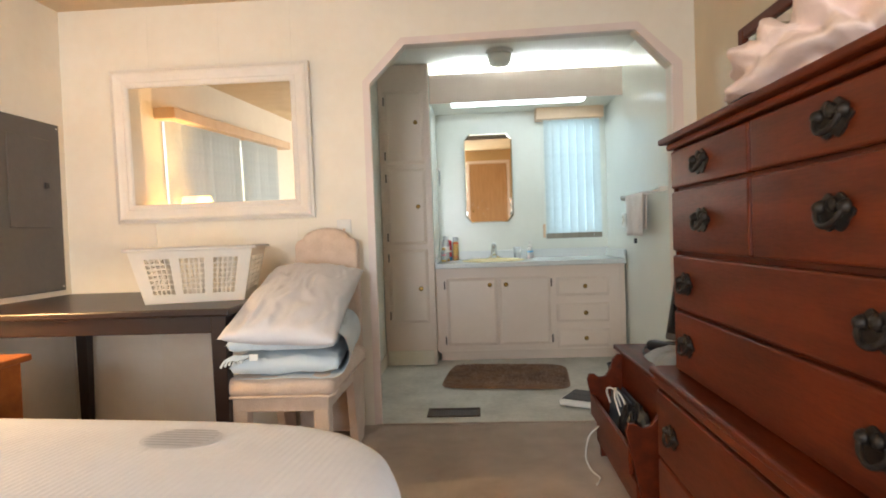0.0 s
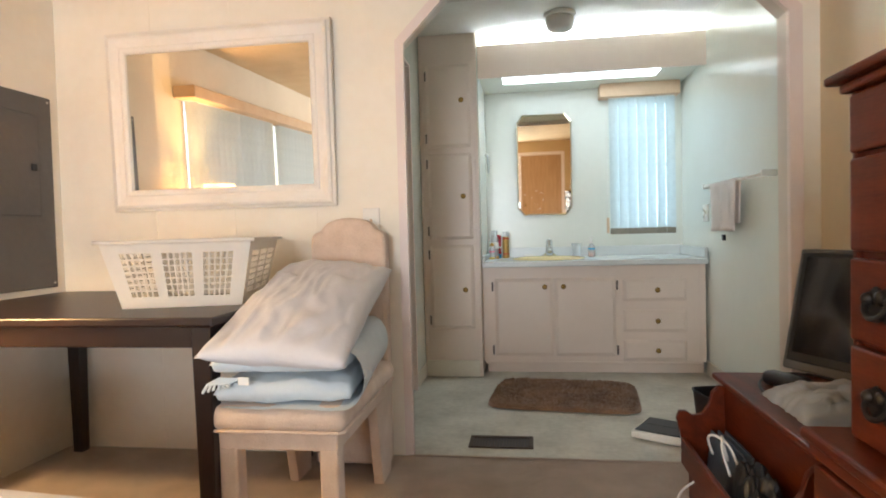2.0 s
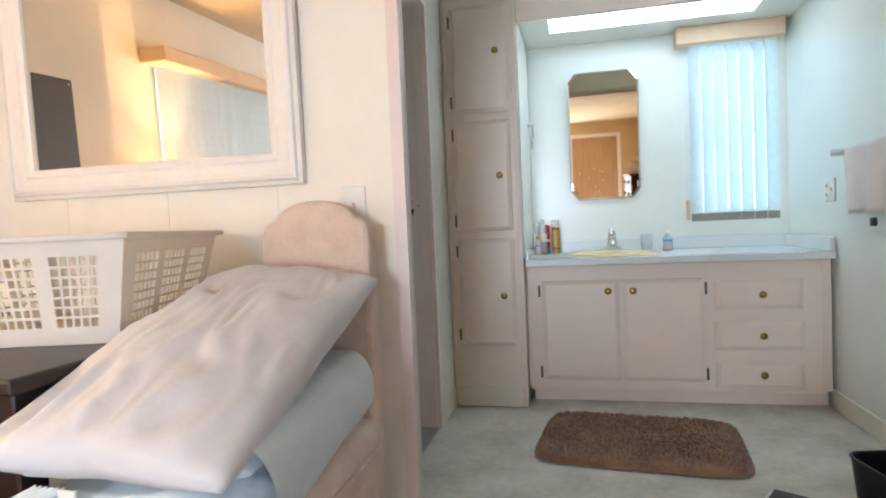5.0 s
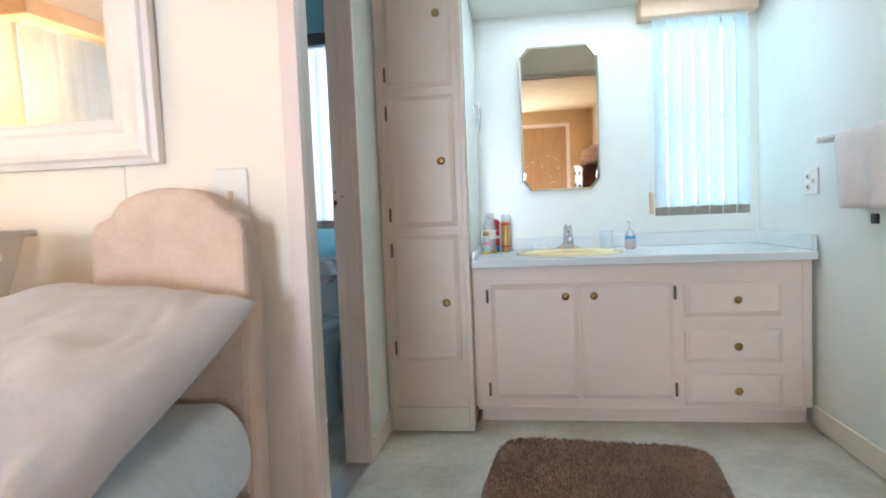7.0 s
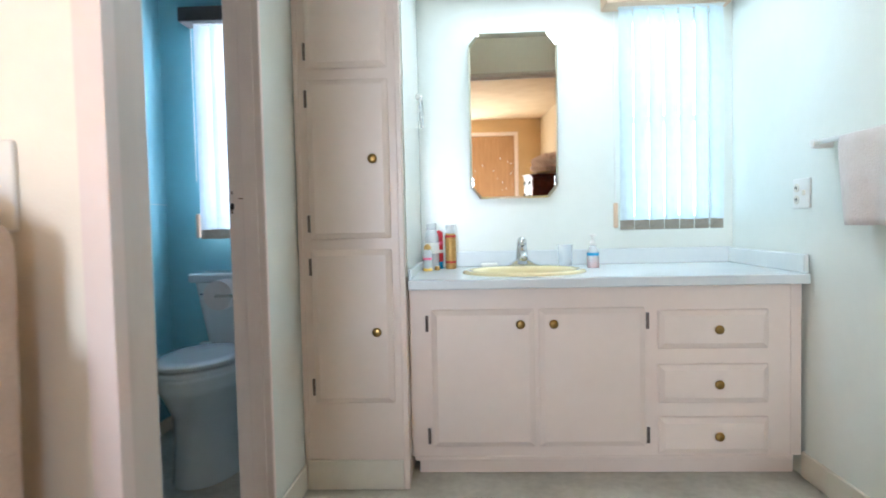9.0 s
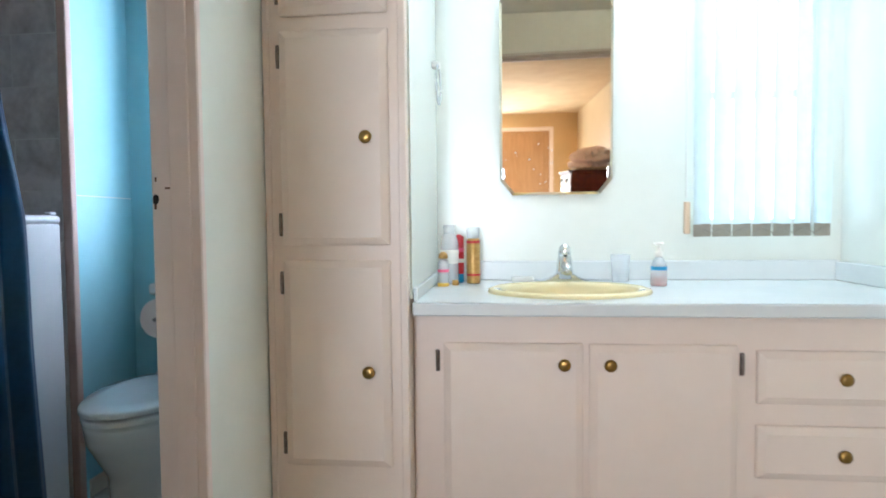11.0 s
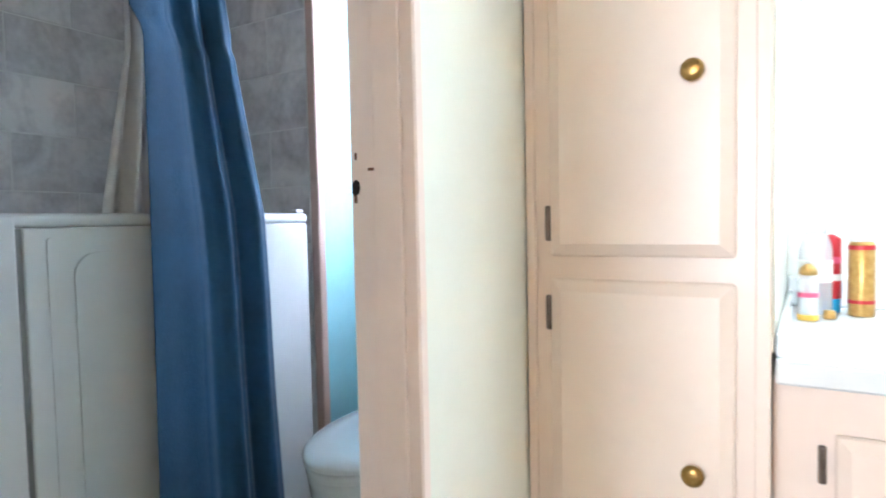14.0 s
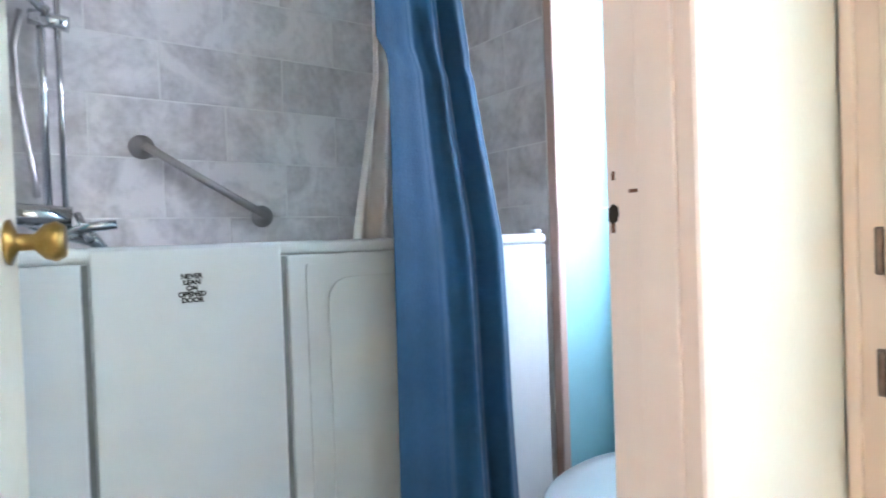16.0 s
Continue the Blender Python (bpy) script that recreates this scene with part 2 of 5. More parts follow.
def tube(points, r, n=10, bm=None, closed=False):
    """A round bar along a line of points."""
    bm = bm or bmesh.new()
    pts = [Vector(p) for p in points]
    rings = []
    for i, p in enumerate(pts):
        a = pts[max(i - 1, 0)] if not closed else pts[i - 1]
        b = pts[min(i + 1, len(pts) - 1)] if not closed else pts[(i + 1) % len(pts)]
        d = (b - a).normalized()
        side = d.cross(Vector((0, 0, 1)))
        if side.length < 0.05:
            side = d.cross(Vector((0, 1, 0)))
        side.normalize()
        up = side.cross(d)
        rings.append([bm.verts.new(p + r * (math.cos(2 * math.pi * k / n) * side + math.sin(2 * math.pi * k / n) * up)) for k in range(n)])
    pairs = list(zip(rings, rings[1:])) + ([(rings[-1], rings[0])] if closed else [])
    for a, b in pairs:
        for k in range(n):
            bm.faces.new((a[k], a[(k + 1) % n], b[(k + 1) % n], b[k]))
    if not closed:
        bm.faces.new(rings[0][::-1])
        bm.faces.new(rings[-1])
    return bm


def arc(centre, r, a0, a1, n=8, plane="xz"):
    """Points on an arc, degrees, in a plane through centre."""
    out = []
    for k in range(n + 1):
        a = radians(a0 + (a1 - a0) * k / n)
        u, v = r * math.cos(a), r * math.sin(a)
        x, y, z = centre
        out.append({"xz": (x + u, y, z + v), "xy": (x + u, y + v, z), "yz": (x, y + u, z + v)}[plane])
    return out


def prism(outline, axis, lo, hi, bevel=0.0):
    """An outline of 2D points pushed along an axis (x: (y, z); y: (x, z); z: (x, y))."""
    bm = bmesh.new()

    def at(p, d):
        return {"x": (d, p[0], p[1]), "y": (p[0], d, p[1]), "z": (p[0], p[1], d)}[axis]
    a = [bm.verts.new(at(p, lo)) for p in outline]
    b = [bm.verts.new(at(p, hi)) for p in outline]
    n = len(a)
    bm.faces.new(a)
    bm.faces.new(b[::-1])
    for k in range(n):
        bm.faces.new((a[k], b[k], b[(k + 1) % n], a[(k + 1) % n]))
    bmesh.ops.recalc_face_normals(bm, faces=bm.faces)
    if bevel:
        bmesh.ops.bevel(bm, geom=list(bm.edges), offset=bevel, segments=2, profile=0.5, affect="EDGES")
    return bm


def surface(f, nu, nv, thick=0.0, wrap=False):
    """A sheet of points f(u, v), u and v from 0 to 1, with some thickness."""
    bm = bmesh.new()
    grid = [[bm.verts.new(f(i / nu, j / nv)) for j in range(nv + 1)] for i in range(nu + (0 if wrap else 1))]
    m = len(grid)
    for i in range(nu):
        for j in range(nv):
            bm.faces.new((grid[i][j], grid[(i + 1) % m][j], grid[(i + 1) % m][j + 1], grid[i][j + 1]))
    bmesh.ops.recalc_face_normals(bm, faces=bm.faces)
    if thick:
        bmesh.ops.solidify(bm, geom=list(bm.faces), thickness=thick)
    return bm


def mesh_of(name, bm, mat, smooth=False):
    me = bpy.data.meshes.new(name)
    bm.to_mesh(me)
    bm.free()
    me.materials.append(mat)
    if smooth:
        me.shade_smooth()
    return me


def thing(name, label, category, m=Matrix(), group=""):
    ob = tagged(new(name), label, category, group)
    ob.matrix_world = m
    return ob


def part(name, bm, mat, parent, label="", smooth=False):
    ob = new(name, mesh_of(name, bm, mat, smooth))
    ob.parent = parent
    return tagged(ob, label)


def solid(name, bm, mat, label, category, smooth=False, group=""):
    return tagged(new(name, mesh_of(name, bm, mat, smooth)), label, category, group)


def structure(name, bm, mat, label="", category="", smooth=False):
    return tagged(new(name, mesh_of(name, bm, mat, smooth)), label, category, kind="structure")


# ---- structure ----
XL, XR, YA, YB, H = -1.70, 1.745, 3.0, 5.17, 2.36
structure("floor_bedroom", boxed((-1.94, -2.7, -0.1), (XR, 2.985, 0)), CARPET, "beige cut-pile carpet, slightly worn", "carpet")
structure("floor_bathroom", boxed((-1.86, 2.985, -0.1), (XR, YB, -0.002)), VINYL, "pale grey-green marbled vinyl floor", "floor")
structure("ceiling_bedroom", boxed((-1.94, -2.7, 2.33), (XR, YA, 2.45)), CEIL_BED, "textured ceiling, warm dim light in its tan colour", "ceiling")
structure("ceiling_bathroom", boxed((-1.98, YA, H), (XR, YB + 0.12, H + 0.1)), CEIL, "white textured bathroom ceiling", "ceiling")
structure("wall_east_bath", boxed((XR, YA + 0.04, -0.1), (XR + 0.12, YB + 0.12, 2.5)), WALL_BATH, "smooth pale wall with soft gloss", "wall")
# East opening is added, kept out of view, to let the fill light in
w = boxed((XR, -0.2, -0.1), (XR + 0.12, YA + 0.04, 2.5))
box(w, (XR, -2.7, -0.1), (XR + 0.12, -1.6, 2.5))
box(w, (XR, -1.6, -0.1), (XR + 0.12, -0.2, 0.35))
box(w, (XR, -1.6, 1.1), (XR + 0.12, -0.2, 2.5))
structure("wall_east", w, WALL_EAST, "beige glossy painted wall with an added unseen light opening", "wall")
# The south wall's opening is an unseen addition for the fill lamp
w = boxed((-1.94, -2.82, -0.1), (-0.58, -2.7, 2.5))
box(w, (0.37, -2.82, -0.1), (XR, -2.7, 2.5))
box(w, (-0.58, -2.82, -0.1), (0.37, -2.7, 0.55))
box(w, (-0.58, -2.82, 2.1), (0.37, -2.7, 2.5))
structure("wall_south", w, WALL_TAN, "wall tanned for dim warm light, with an added unseen opening", "wall")
structure("wall_west_panel", boxed((-1.94, 2.15, -0.1), (XL, YA, 2.5)), WALL, "cream painted wall with the electric panel", "wall")
w = boxed((-1.94, -2.7, -0.1), (-1.82, 2.15, 0.75))
box(w, (-1.94, -2.7, 1.94), (-1.82, 2.15, 2.5))
box(w, (-1.94, -2.7, 0.75), (-1.82, -0.76, 1.94))
box(w, (-1.94, 1.65, 0.75), (-1.82, 2.15, 1.94))
box(w, (-1.94, 0.17, 0.75), (-1.82, 0.36, 1.94))
structure("wall_west_window", w, WALL, "cream painted wall round a wide window", "wall")

# the wall with the eight-cornered archway
ARCH = [(-0.008, 0.0), (-0.008, 1.862), (0.206, 2.083), (1.452, 2.1), (1.674, 1.885), (1.674, 0.0)]
INNER = [(0.03, 0.0), (0.03, 1.845), (0.226, 2.045), (1.434, 2.06), (1.622, 1.868), (1.622, 0.0)]
T = 0.11
w = boxed((XL, YA, -0.1), (-0.008, YA + T, 2.5))
box(w, (1.642, YA, -0.1), (XR, YA + T, 2.5))
bm2 = prism([(-0.008, 1.862), (0.212, 2.075), (1.446, 2.092), (1.642, 1.886), (1.642, 2.5), (-0.008, 2.5)], "y", YA, YA + T)
me = bpy.data.meshes.new("tmp")
bm2.to_mesh(me)
w.from_mesh(me)
structure("wall_arch", w, WALL, "cream painted wall with a chamfered archway", "wall")


def arch_ring(outer, inner, y0, y1):
    bm = bmesh.new()
    for (a, b), (c, d) in zip(zip(outer, outer[1:]), zip(inner, inner[1:])):
        q = [a, b, d, c]
        lo = [bm.verts.new((p[0], y0, p[1])) for p in q]
        hi = [bm.verts.new((p[0], y1, p[1])) for p in q]
        bm.faces.new(lo)
        bm.faces.new(hi[::-1])
        for k in range(4):
            bm.faces.new((lo[k], hi[k], hi[(k + 1) % 4], lo[(k + 1) % 4]))
    bmesh.ops.remove_doubles(bm, verts=bm.verts, dist=1e-5)
    bmesh.ops.recalc_face_normals(bm, faces=bm.faces)
    return bm


structure("trim_arch", arch_ring(ARCH, INNER, YA - 0.016, YA + 0.012), CASING, "pinkish beige wooden casing round the archway", "casing")
LINER_IN = [(0.004, 0.0), (0.004, 1.856), (0.216, 2.063), (1.442, 2.08), (1.632, 1.878), (1.632, 0.0)]
LINER_OUT = [(-0.012, 0.0), (-0.012, 1.866), (0.209, 2.079), (1.449, 2.096), (1.65, 1.888), (1.65, 0.0)]
structure("trim_arch_lining", arch_ring(LINER_OUT, LINER_IN, YA + 0.012, YA + T + 0.016), JAMB, "greyish beige lining of the archway", "casing")

# wall between the dressing area and the toilet room, with a doorway
DX0, DX1, DY0, DY1, DH = -0.258, -0.167, 3.36, 4.066, 2.05
w = boxed((DX0, YA + T, -0.1), (DX1, DY0 - 0.02, 2.5))
box(w, (DX0, DY1 + 0.02, -0.1), (DX1, YB, 2.5))
box(w, (DX0, DY0 - 0.02, DH + 0.02), (DX1, DY1 + 0.02, 2.5))
structure("wall_toilet", w, WALL_BATH, "pale painted partition with a doorway", "wall")
w = bmesh.new()
for y0, y1 in ((DY0 - 0.02, DY0), (DY1, DY1 + 0.02)):
    box(w, (DX0 - 0.01, y0, 0), (DX1 + 0.012, y1, DH + 0.02), 0.003)
box(w, (DX0 - 0.01, DY0, DH), (DX1 + 0.012, DY1, DH + 0.02), 0.003)
for y0, y1 in ((DY0, DY0 + 0.006), (DY1 - 0.006, DY1)):
    box(w, (-0.222, y0, 0), (-0.176, y1, DH), 0.0025, 2)
structure("door_frame", w, CASING, "pinkish beige moulded wooden door frame", "door frame")


def holed_wall(x0, x1, y0, y1, openings, bm=None):
    """A wall along x with window openings (xa, xb, za, zb)."""
    bm = bm or bmesh.new()
    x = x0
    for xa, xb, za, zb in openings:
        box(bm, (x, y0, -0.1), (xa, y1, 2.5))
        box(bm, (xa, y0, -0.1), (xb, y1, za))
        box(bm, (xa, y0, zb), (xb, y1, 2.5))
        x = xb
    box(bm, (x, y0, -0.1), (x1, y1, 2.5))
    return bm


structure("wall_north", holed_wall(DX1, XR, YB, YB + 0.12, [(1.23, 1.68, 0.99, 2.0)]), WALL_BATH, "smooth pale wall behind the vanity", "wall")
structure("wall_north_toilet", holed_wall(-1.98, DX1, YB, YB + 0.12, [(-0.85, -0.38, 0.99, 2.02)]), BLUE, "aqua panelled wall behind the toilet", "wall")
structure("wall_tub_back", boxed((-1.98, YA, -0.1), (-1.8530, YB, 2.5)), GROUT, "wall behind the tub", "wall")
structure("wall_tub_near", boxed((-1.862, YA + T, -0.1), (DX0, YA + T + 0.04, 2.5)), BLUE, "aqua wall of the toilet room", "wall")
structure("wall_chase", boxed((-1.862, 4.822, -0.1), (-1.05, YB, 2.5)), BLUE, "aqua panelled wall beside the toilet", "wall")

# ---- toilet room and dressing area: fixed trim ----
def baseboard(name, lo, hi):
    structure(name, boxed(lo, hi, 0.004), BASEB, "cream vinyl baseboard", "baseboard")


baseboard("baseboard_east", (XR - 0.012, YA + T, 0), (XR, 4.55, 0.1))
baseboard("baseboard_toilet_wall", (DX1, DY1 + 0.022, 0), (DX1 + 0.01, 4.438, 0.1))
baseboard("baseboard_chase", (-1.05, 4.86, 0), (-1.042, YB, 0.07))
baseboard("baseboard_north_toilet", (-1.042, YB - 0.01, 0), (DX0, YB, 0.07))
structure("trim_tub_edge", boxed((-1.075, 4.812, 0), (-1.041, 4.842, 2.355), 0.003), STRIP, "pinkish wooden corner strip beside the tub", "trim")
structure("wall_seam", boxed((-1.05, 4.852, 1.128), (-1.0485, YB, 1.131)), GROUT, "thin joint in the aqua wall panel", "joint")
# joints of the panelled bedroom wall
w = bmesh.new()
for x in (-1.2, -0.8, -0.4):
    box(w, (x, YA - 0.0025, 0.0), (x + 0.006, YA, 2.33))
structure("trim_panel_joints", w, WALL, "cream batten joints in the wall panelling", "trim")
structure("threshold", boxed((DX0, DY0, -0.002), (DX1, DY1, 0.006), 0.002), STEEL, "thin metal threshold strip", "threshold")
structure("trim_carpet", boxed((0.004, 2.978, 0.0), (1.622, 2.996, 0.006), 0.003), CARPET, "folded carpet edge at the archway", "carpet edge")

# ---- tiles round the tub, each one a piece ----
tile_me = {}


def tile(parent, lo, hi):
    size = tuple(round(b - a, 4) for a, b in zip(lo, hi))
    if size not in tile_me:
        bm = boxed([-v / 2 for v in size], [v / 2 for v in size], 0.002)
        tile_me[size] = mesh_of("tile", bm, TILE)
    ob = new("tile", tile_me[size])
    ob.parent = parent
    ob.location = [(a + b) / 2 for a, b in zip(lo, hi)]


TUB_Y0, TUB_Y1, TUB_X = 3.30, 4.80, -1.06
structure("wall_tub_end", boxed((-1.862, YA + T + 0.04, -0.1), (-1.0, TUB_Y0 - 0.006, 2.5)), GROUT, "tiled end wall of the tub alcove", "wall")
structure("wall_tub_far", boxed((-1.8530, 4.8130, -0.1), (-1.077, 4.822, 2.357)), GROUT, "tiled far end of the tub alcove", "wall")
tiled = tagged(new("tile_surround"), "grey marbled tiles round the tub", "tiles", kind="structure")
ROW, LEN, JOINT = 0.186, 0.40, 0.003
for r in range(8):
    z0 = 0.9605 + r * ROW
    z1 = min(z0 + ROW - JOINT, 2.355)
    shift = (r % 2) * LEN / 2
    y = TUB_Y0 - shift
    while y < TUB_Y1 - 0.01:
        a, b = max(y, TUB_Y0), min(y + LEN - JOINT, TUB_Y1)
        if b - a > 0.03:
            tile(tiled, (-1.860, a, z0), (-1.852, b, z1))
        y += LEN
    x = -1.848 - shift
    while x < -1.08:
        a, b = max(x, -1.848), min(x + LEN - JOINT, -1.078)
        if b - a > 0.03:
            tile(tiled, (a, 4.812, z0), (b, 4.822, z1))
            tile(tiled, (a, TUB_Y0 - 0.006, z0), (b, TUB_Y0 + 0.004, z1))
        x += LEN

# ---- windows with vertical blinds ----


def window(name, x0, x1, z0, z1, label):
    ob = tagged(new(name), label, "window", kind="structure")
    bm = bmesh.new()
    for lo, hi in (((x0, YB + 0.05, z0), (x0 + 0.03, YB + 0.09, z1)), ((x1 - 0.03, YB + 0.05, z0), (x1, YB + 0.09, z1)),
                   ((x0 + 0.03, YB + 0.05, z0), (x1 - 0.03, YB + 0.09, z0 + 0.03)), ((x0 + 0.03, YB + 0.05, z1 - 0.03), (x1 - 0.03, YB + 0.09, z1)),
                   ((x0 + 0.03, YB + 0.055, (z0 + z1) / 2 - 0.015), (x1 - 0.03, YB + 0.085, (z0 + z1) / 2 + 0.015))):
        box(bm, lo, hi, 0.003)
    part("window_frame", bm, WHITE, ob)
    pane = part("pane", boxed((x0 + 0.03, YB + 0.068, z0 + 0.03), (x1 - 0.03, YB + 0.072, z1 - 0.03)), GLASS, ob)
    pane.visible_shadow = False
    return ob


window("window_1", 1.23, 1.68, 0.99, 2.0, "white framed window with daylight behind blinds")
window("window_2", -0.85, -0.38, 0.99, 2.02, "white framed window of the toilet room")


def slat(width, z0, z1, turn_deg):
    """One hanging vane, slightly bowed."""
    def f(u, v):
        a = (u - 0.5) * width
        bow = 0.006 * (1 - (2 * u - 1) ** 2)
        c, s = math.cos(radians(turn_deg)), math.sin(radians(turn_deg))
        return (a * c - bow * s, a * s + bow * c, z0 + (z1 - z0) * v)
    return surface(f, 4, 1)


def blinds(x0, x1, z0, z1, y, n, label, weight, valance_mat, valance, along="x", vane=None):
    """Vertical blinds on a head rail with a valance box in front."""
    at = (lambda a, q: (a, y + q)) if along == "x" else (lambda a, q: (y - q, a))
    ob = thing("vertical_blinds", label, "blinds")
    step = (x1 - x0) / n
    me = mesh_of("vane", slat(step * 1.18, z0 + 0.045, z1, 24), vane or BLINDS)
    me2 = mesh_of("vane_weight", slat(step * 1.2, z0, z0 + 0.047, 24), weight)
    chain = []
    for k in range(n):
        p = at(x0 + step * (k + 0.5), 0.0)
        for name, data in (("vane", me), ("bottom_weight", me2)):
            o = new(name, data)
            o.parent = ob
            o.matrix_local = pose(p[0], p[1], 0, 0, 0, (0 if along == "x" else -90) + random.uniform(-5, 5))
        chain.append((p[0] + (0.0 if along == "x" else 0.012), p[1] - (0.012 if along == "x" else 0), z0 + 0.03))
        if k < n - 1:
            q = at(x0 + step * (k + 1), 0.0)
            chain.append((q[0] + (0.0 if along == "x" else 0.012), q[1] - (0.012 if along == "x" else 0), z0 + 0.012))
    part("bead_chain", tube(chain, 0.002, 5), SLATGREY, ob)
    if along == "y":
        part("head_rail", boxed((y - 0.02, x0, z1 - 0.004), (y + 0.02, x1, z1 + 0.02), 0.003), WHITE, ob)
    if not valance:
        return ob
    va, vb, za, zb, depth = valance
    if along == "x":
        part("valance", boxed((va, y - depth, za), (vb, YB - 0.004, zb), 0.006, 2), valance_mat, ob, "cloth-covered valance box")
        part("head_rail", boxed((x0, y - 0.02, z1 - 0.004), (x1, y + 0.02, z1 + 0.02), 0.003), WHITE, ob)
    else:
        part("valance", boxed((-1.818, va, za), (y + depth, vb, zb), 0.008, 2), valance_mat, ob, "peach cloth-covered valance box")
    return ob


b1 = blinds(1.195, 1.685, 0.955, 2.0, 5.115, 7, "white vertical blinds glowing with daylight under a peach valance", SLATGREY, VALANCE, (1.125, 1.71, 2.0, 2.1, 0.075))
part("wand", tube([(1.178, 5.13, 1.99), (1.178, 5.13, 1.10)], 0.0025, 6), WHITE, b1)
part("wand_weight", boxed((1.17, 5.12, 0.965), (1.19, 5.14, 1.085), 0.004), VALANCE, b1, "cream plastic cord weight")
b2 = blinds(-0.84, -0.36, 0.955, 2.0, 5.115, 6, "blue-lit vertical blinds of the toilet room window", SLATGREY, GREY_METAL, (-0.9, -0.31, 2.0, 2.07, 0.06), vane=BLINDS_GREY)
part("wand", tube([(-0.872, 5.13, 1.99), (-0.872, 5.13, 1.24)], 0.0025, 6), WHITE, b2)
part("wand_weight", boxed((-0.885, 5.13, 0.96), (-0.866, 5.148, 1.08), 0.004), VALANCE, b2, "cream plastic cord weight")
blinds(0.34, 1.68, 0.7, 1.90, -1.765, 15, "long white vertical blinds under a peach valance", SLATGREY, VALANCE, (-1.0, 1.77, 1.90, 1.985, 0.11), along="y")
blinds(-0.78, 0.19, 0.7, 1.90, -1.765, 11, "white vertical blinds beside the longer set", SLATGREY, VALANCE, None, along="y")

# ---- vanity light soffit ----
sof = thing("light_soffit", "beige soffit board with a fluorescent lens under it", "light")
part("front_board", boxed((0.238, 4.50, 2.06), (XR - 0.004, 4.525, 2.285), 0.004), CAB, sof)
bm = boxed((0.238, 4.525, 2.10), (0.40, YB - 0.002, 2.125))
box(bm, (1.50, 4.525, 2.10), (XR - 0.004, YB - 0.002, 2.125))
box(bm, (0.40, 4.89, 2.10), (1.50, YB - 0.002, 2.125))
box(bm, (0.40, 4.525, 2.10), (1.50, 4.56, 2.125))
part("underside", bm, WALL_BATH, sof)
part("lens", boxed((0.402, 4.562, 2.104), (1.498, 4.888, 2.112)), TUBE_GLOW, sof, "glowing white fluorescent lens")
part("upper_tube", tube([(0.35, 4.57, 2.27), (1.62, 4.57, 2.27)], 0.018, 10), TUBE, sof, "fluorescent tube lighting the ceiling")

cl = thing("ceiling_light", "small round frosted ceiling light, switched off", "ceiling light")
part("base", turned([(0.10, 0), (0.10, 0.025), (0.085, 0.03)], pose(0.786, 4.2, H - 0.03)), WHITE, cl)
part("shade", turned([(0.06, 0.0), (0.078, 0.012), (0.086, 0.05), (0.084, 0.083)], pose(0.786, 4.2, H - 0.112)), WHITE, cl, smooth=True)

# ---- cabinets ----


def raised_door(x0, x1, z0, z1, y):
    """A lipped panel: flat frame with a bevelled raised field."""
    bm = boxed((x0, y - 0.012, z0), (x1, y, z1), 0.004)
    m = 0.022
    pts = [(x0, z0), (x1, z0), (x1, z1), (x0, z1)]
    inn = [(x0 + m, z0 + m), (x1 - m, z0 + m), (x1 - m, z1 - m), (x0 + m, z1 - m)]
    lo = [bm.verts.new((p[0] + (0.004 if i in (0, 3) else -0.004), y - 0.012, p[1] + (0.004 if i < 2 else -0.004))) for i, p in enumerate(pts)]
    hi = [bm.verts.new((p[0], y - 0.021, p[1])) for p in inn]
    bm.faces.new(hi)
    for k in range(4):
        bm.faces.new((lo[k], lo[(k + 1) % 4], hi[(k + 1) % 4], hi[k]))
    return bm


def knob(parent, x, y, z, mat=BRASS):
    m = Matrix.Translation((x, y, z)) @ pose(0, 0, 0, 90)
    part("knob", turned([(0.006, 0), (0.006, 0.012), (0.0165, 0.016), (0.018, 0.02), (0.0165, 0.024), (0.008, 0.0265)], m, 18), mat, parent, "round brass knob", True)


def hinge(parent, x, y, z):
    bm = boxed((x - 0.006, y - 0.006, z - 0.032), (x + 0.006, y, z + 0.032), 0.002)
    turned([(0.0045, -0.028), (0.0055, -0.02), (0.0055, 0.02), (0.0045, 0.028)], pose(x, y - 0.006, z), 8, bm)
    part("hinge", bm, HINGE, parent, "dark metal hinge")


tall = thing("tall_cabinet", "tall built-in linen cabinet in beige paint", "cabinet")
ty = 4.445
part("body", boxed((DX1 + 0.002, ty, 0.0), (0.232, YB - 0.002, H - 0.002), 0.002), CAB, tall)
part("side_panel", boxed((0.232, ty + 0.055, 0.80), (0.238, YB - 0.003, H - 0.003)), WALL_BATH, tall, "pale painted side")
part("corner_strip", boxed((0.214, ty - 0.008, 0), (0.236, ty, H - 0.003), 0.003), CAB, tall)
part("wall_strip", boxed((DX1 + 0.003, ty - 0.008, 0.11), (-0.145, ty, H - 0.003), 0.003), CAB, tall)
part("plinth", boxed((DX1 + 0.012, ty - 0.01, 0), (0.212, ty, 0.115), 0.003), BASEB, tall, "cream vinyl plinth strip")
for z0, z1, kz, hz in ((1.585, 2.15, 1.903, (1.652, 2.08)), (0.955, 1.545, 1.249, (1.014, 1.478)), (0.335, 0.915, 0.606, (0.395, 0.851))):
    d = part("door", raised_door(-0.115, 0.188, z0, z1, ty - 0.001), CAB, tall)
    knob(d, 0.128, ty - 0.012, kz)
    for z in hz:
        hinge(d, -0.121, ty - 0.001, z)

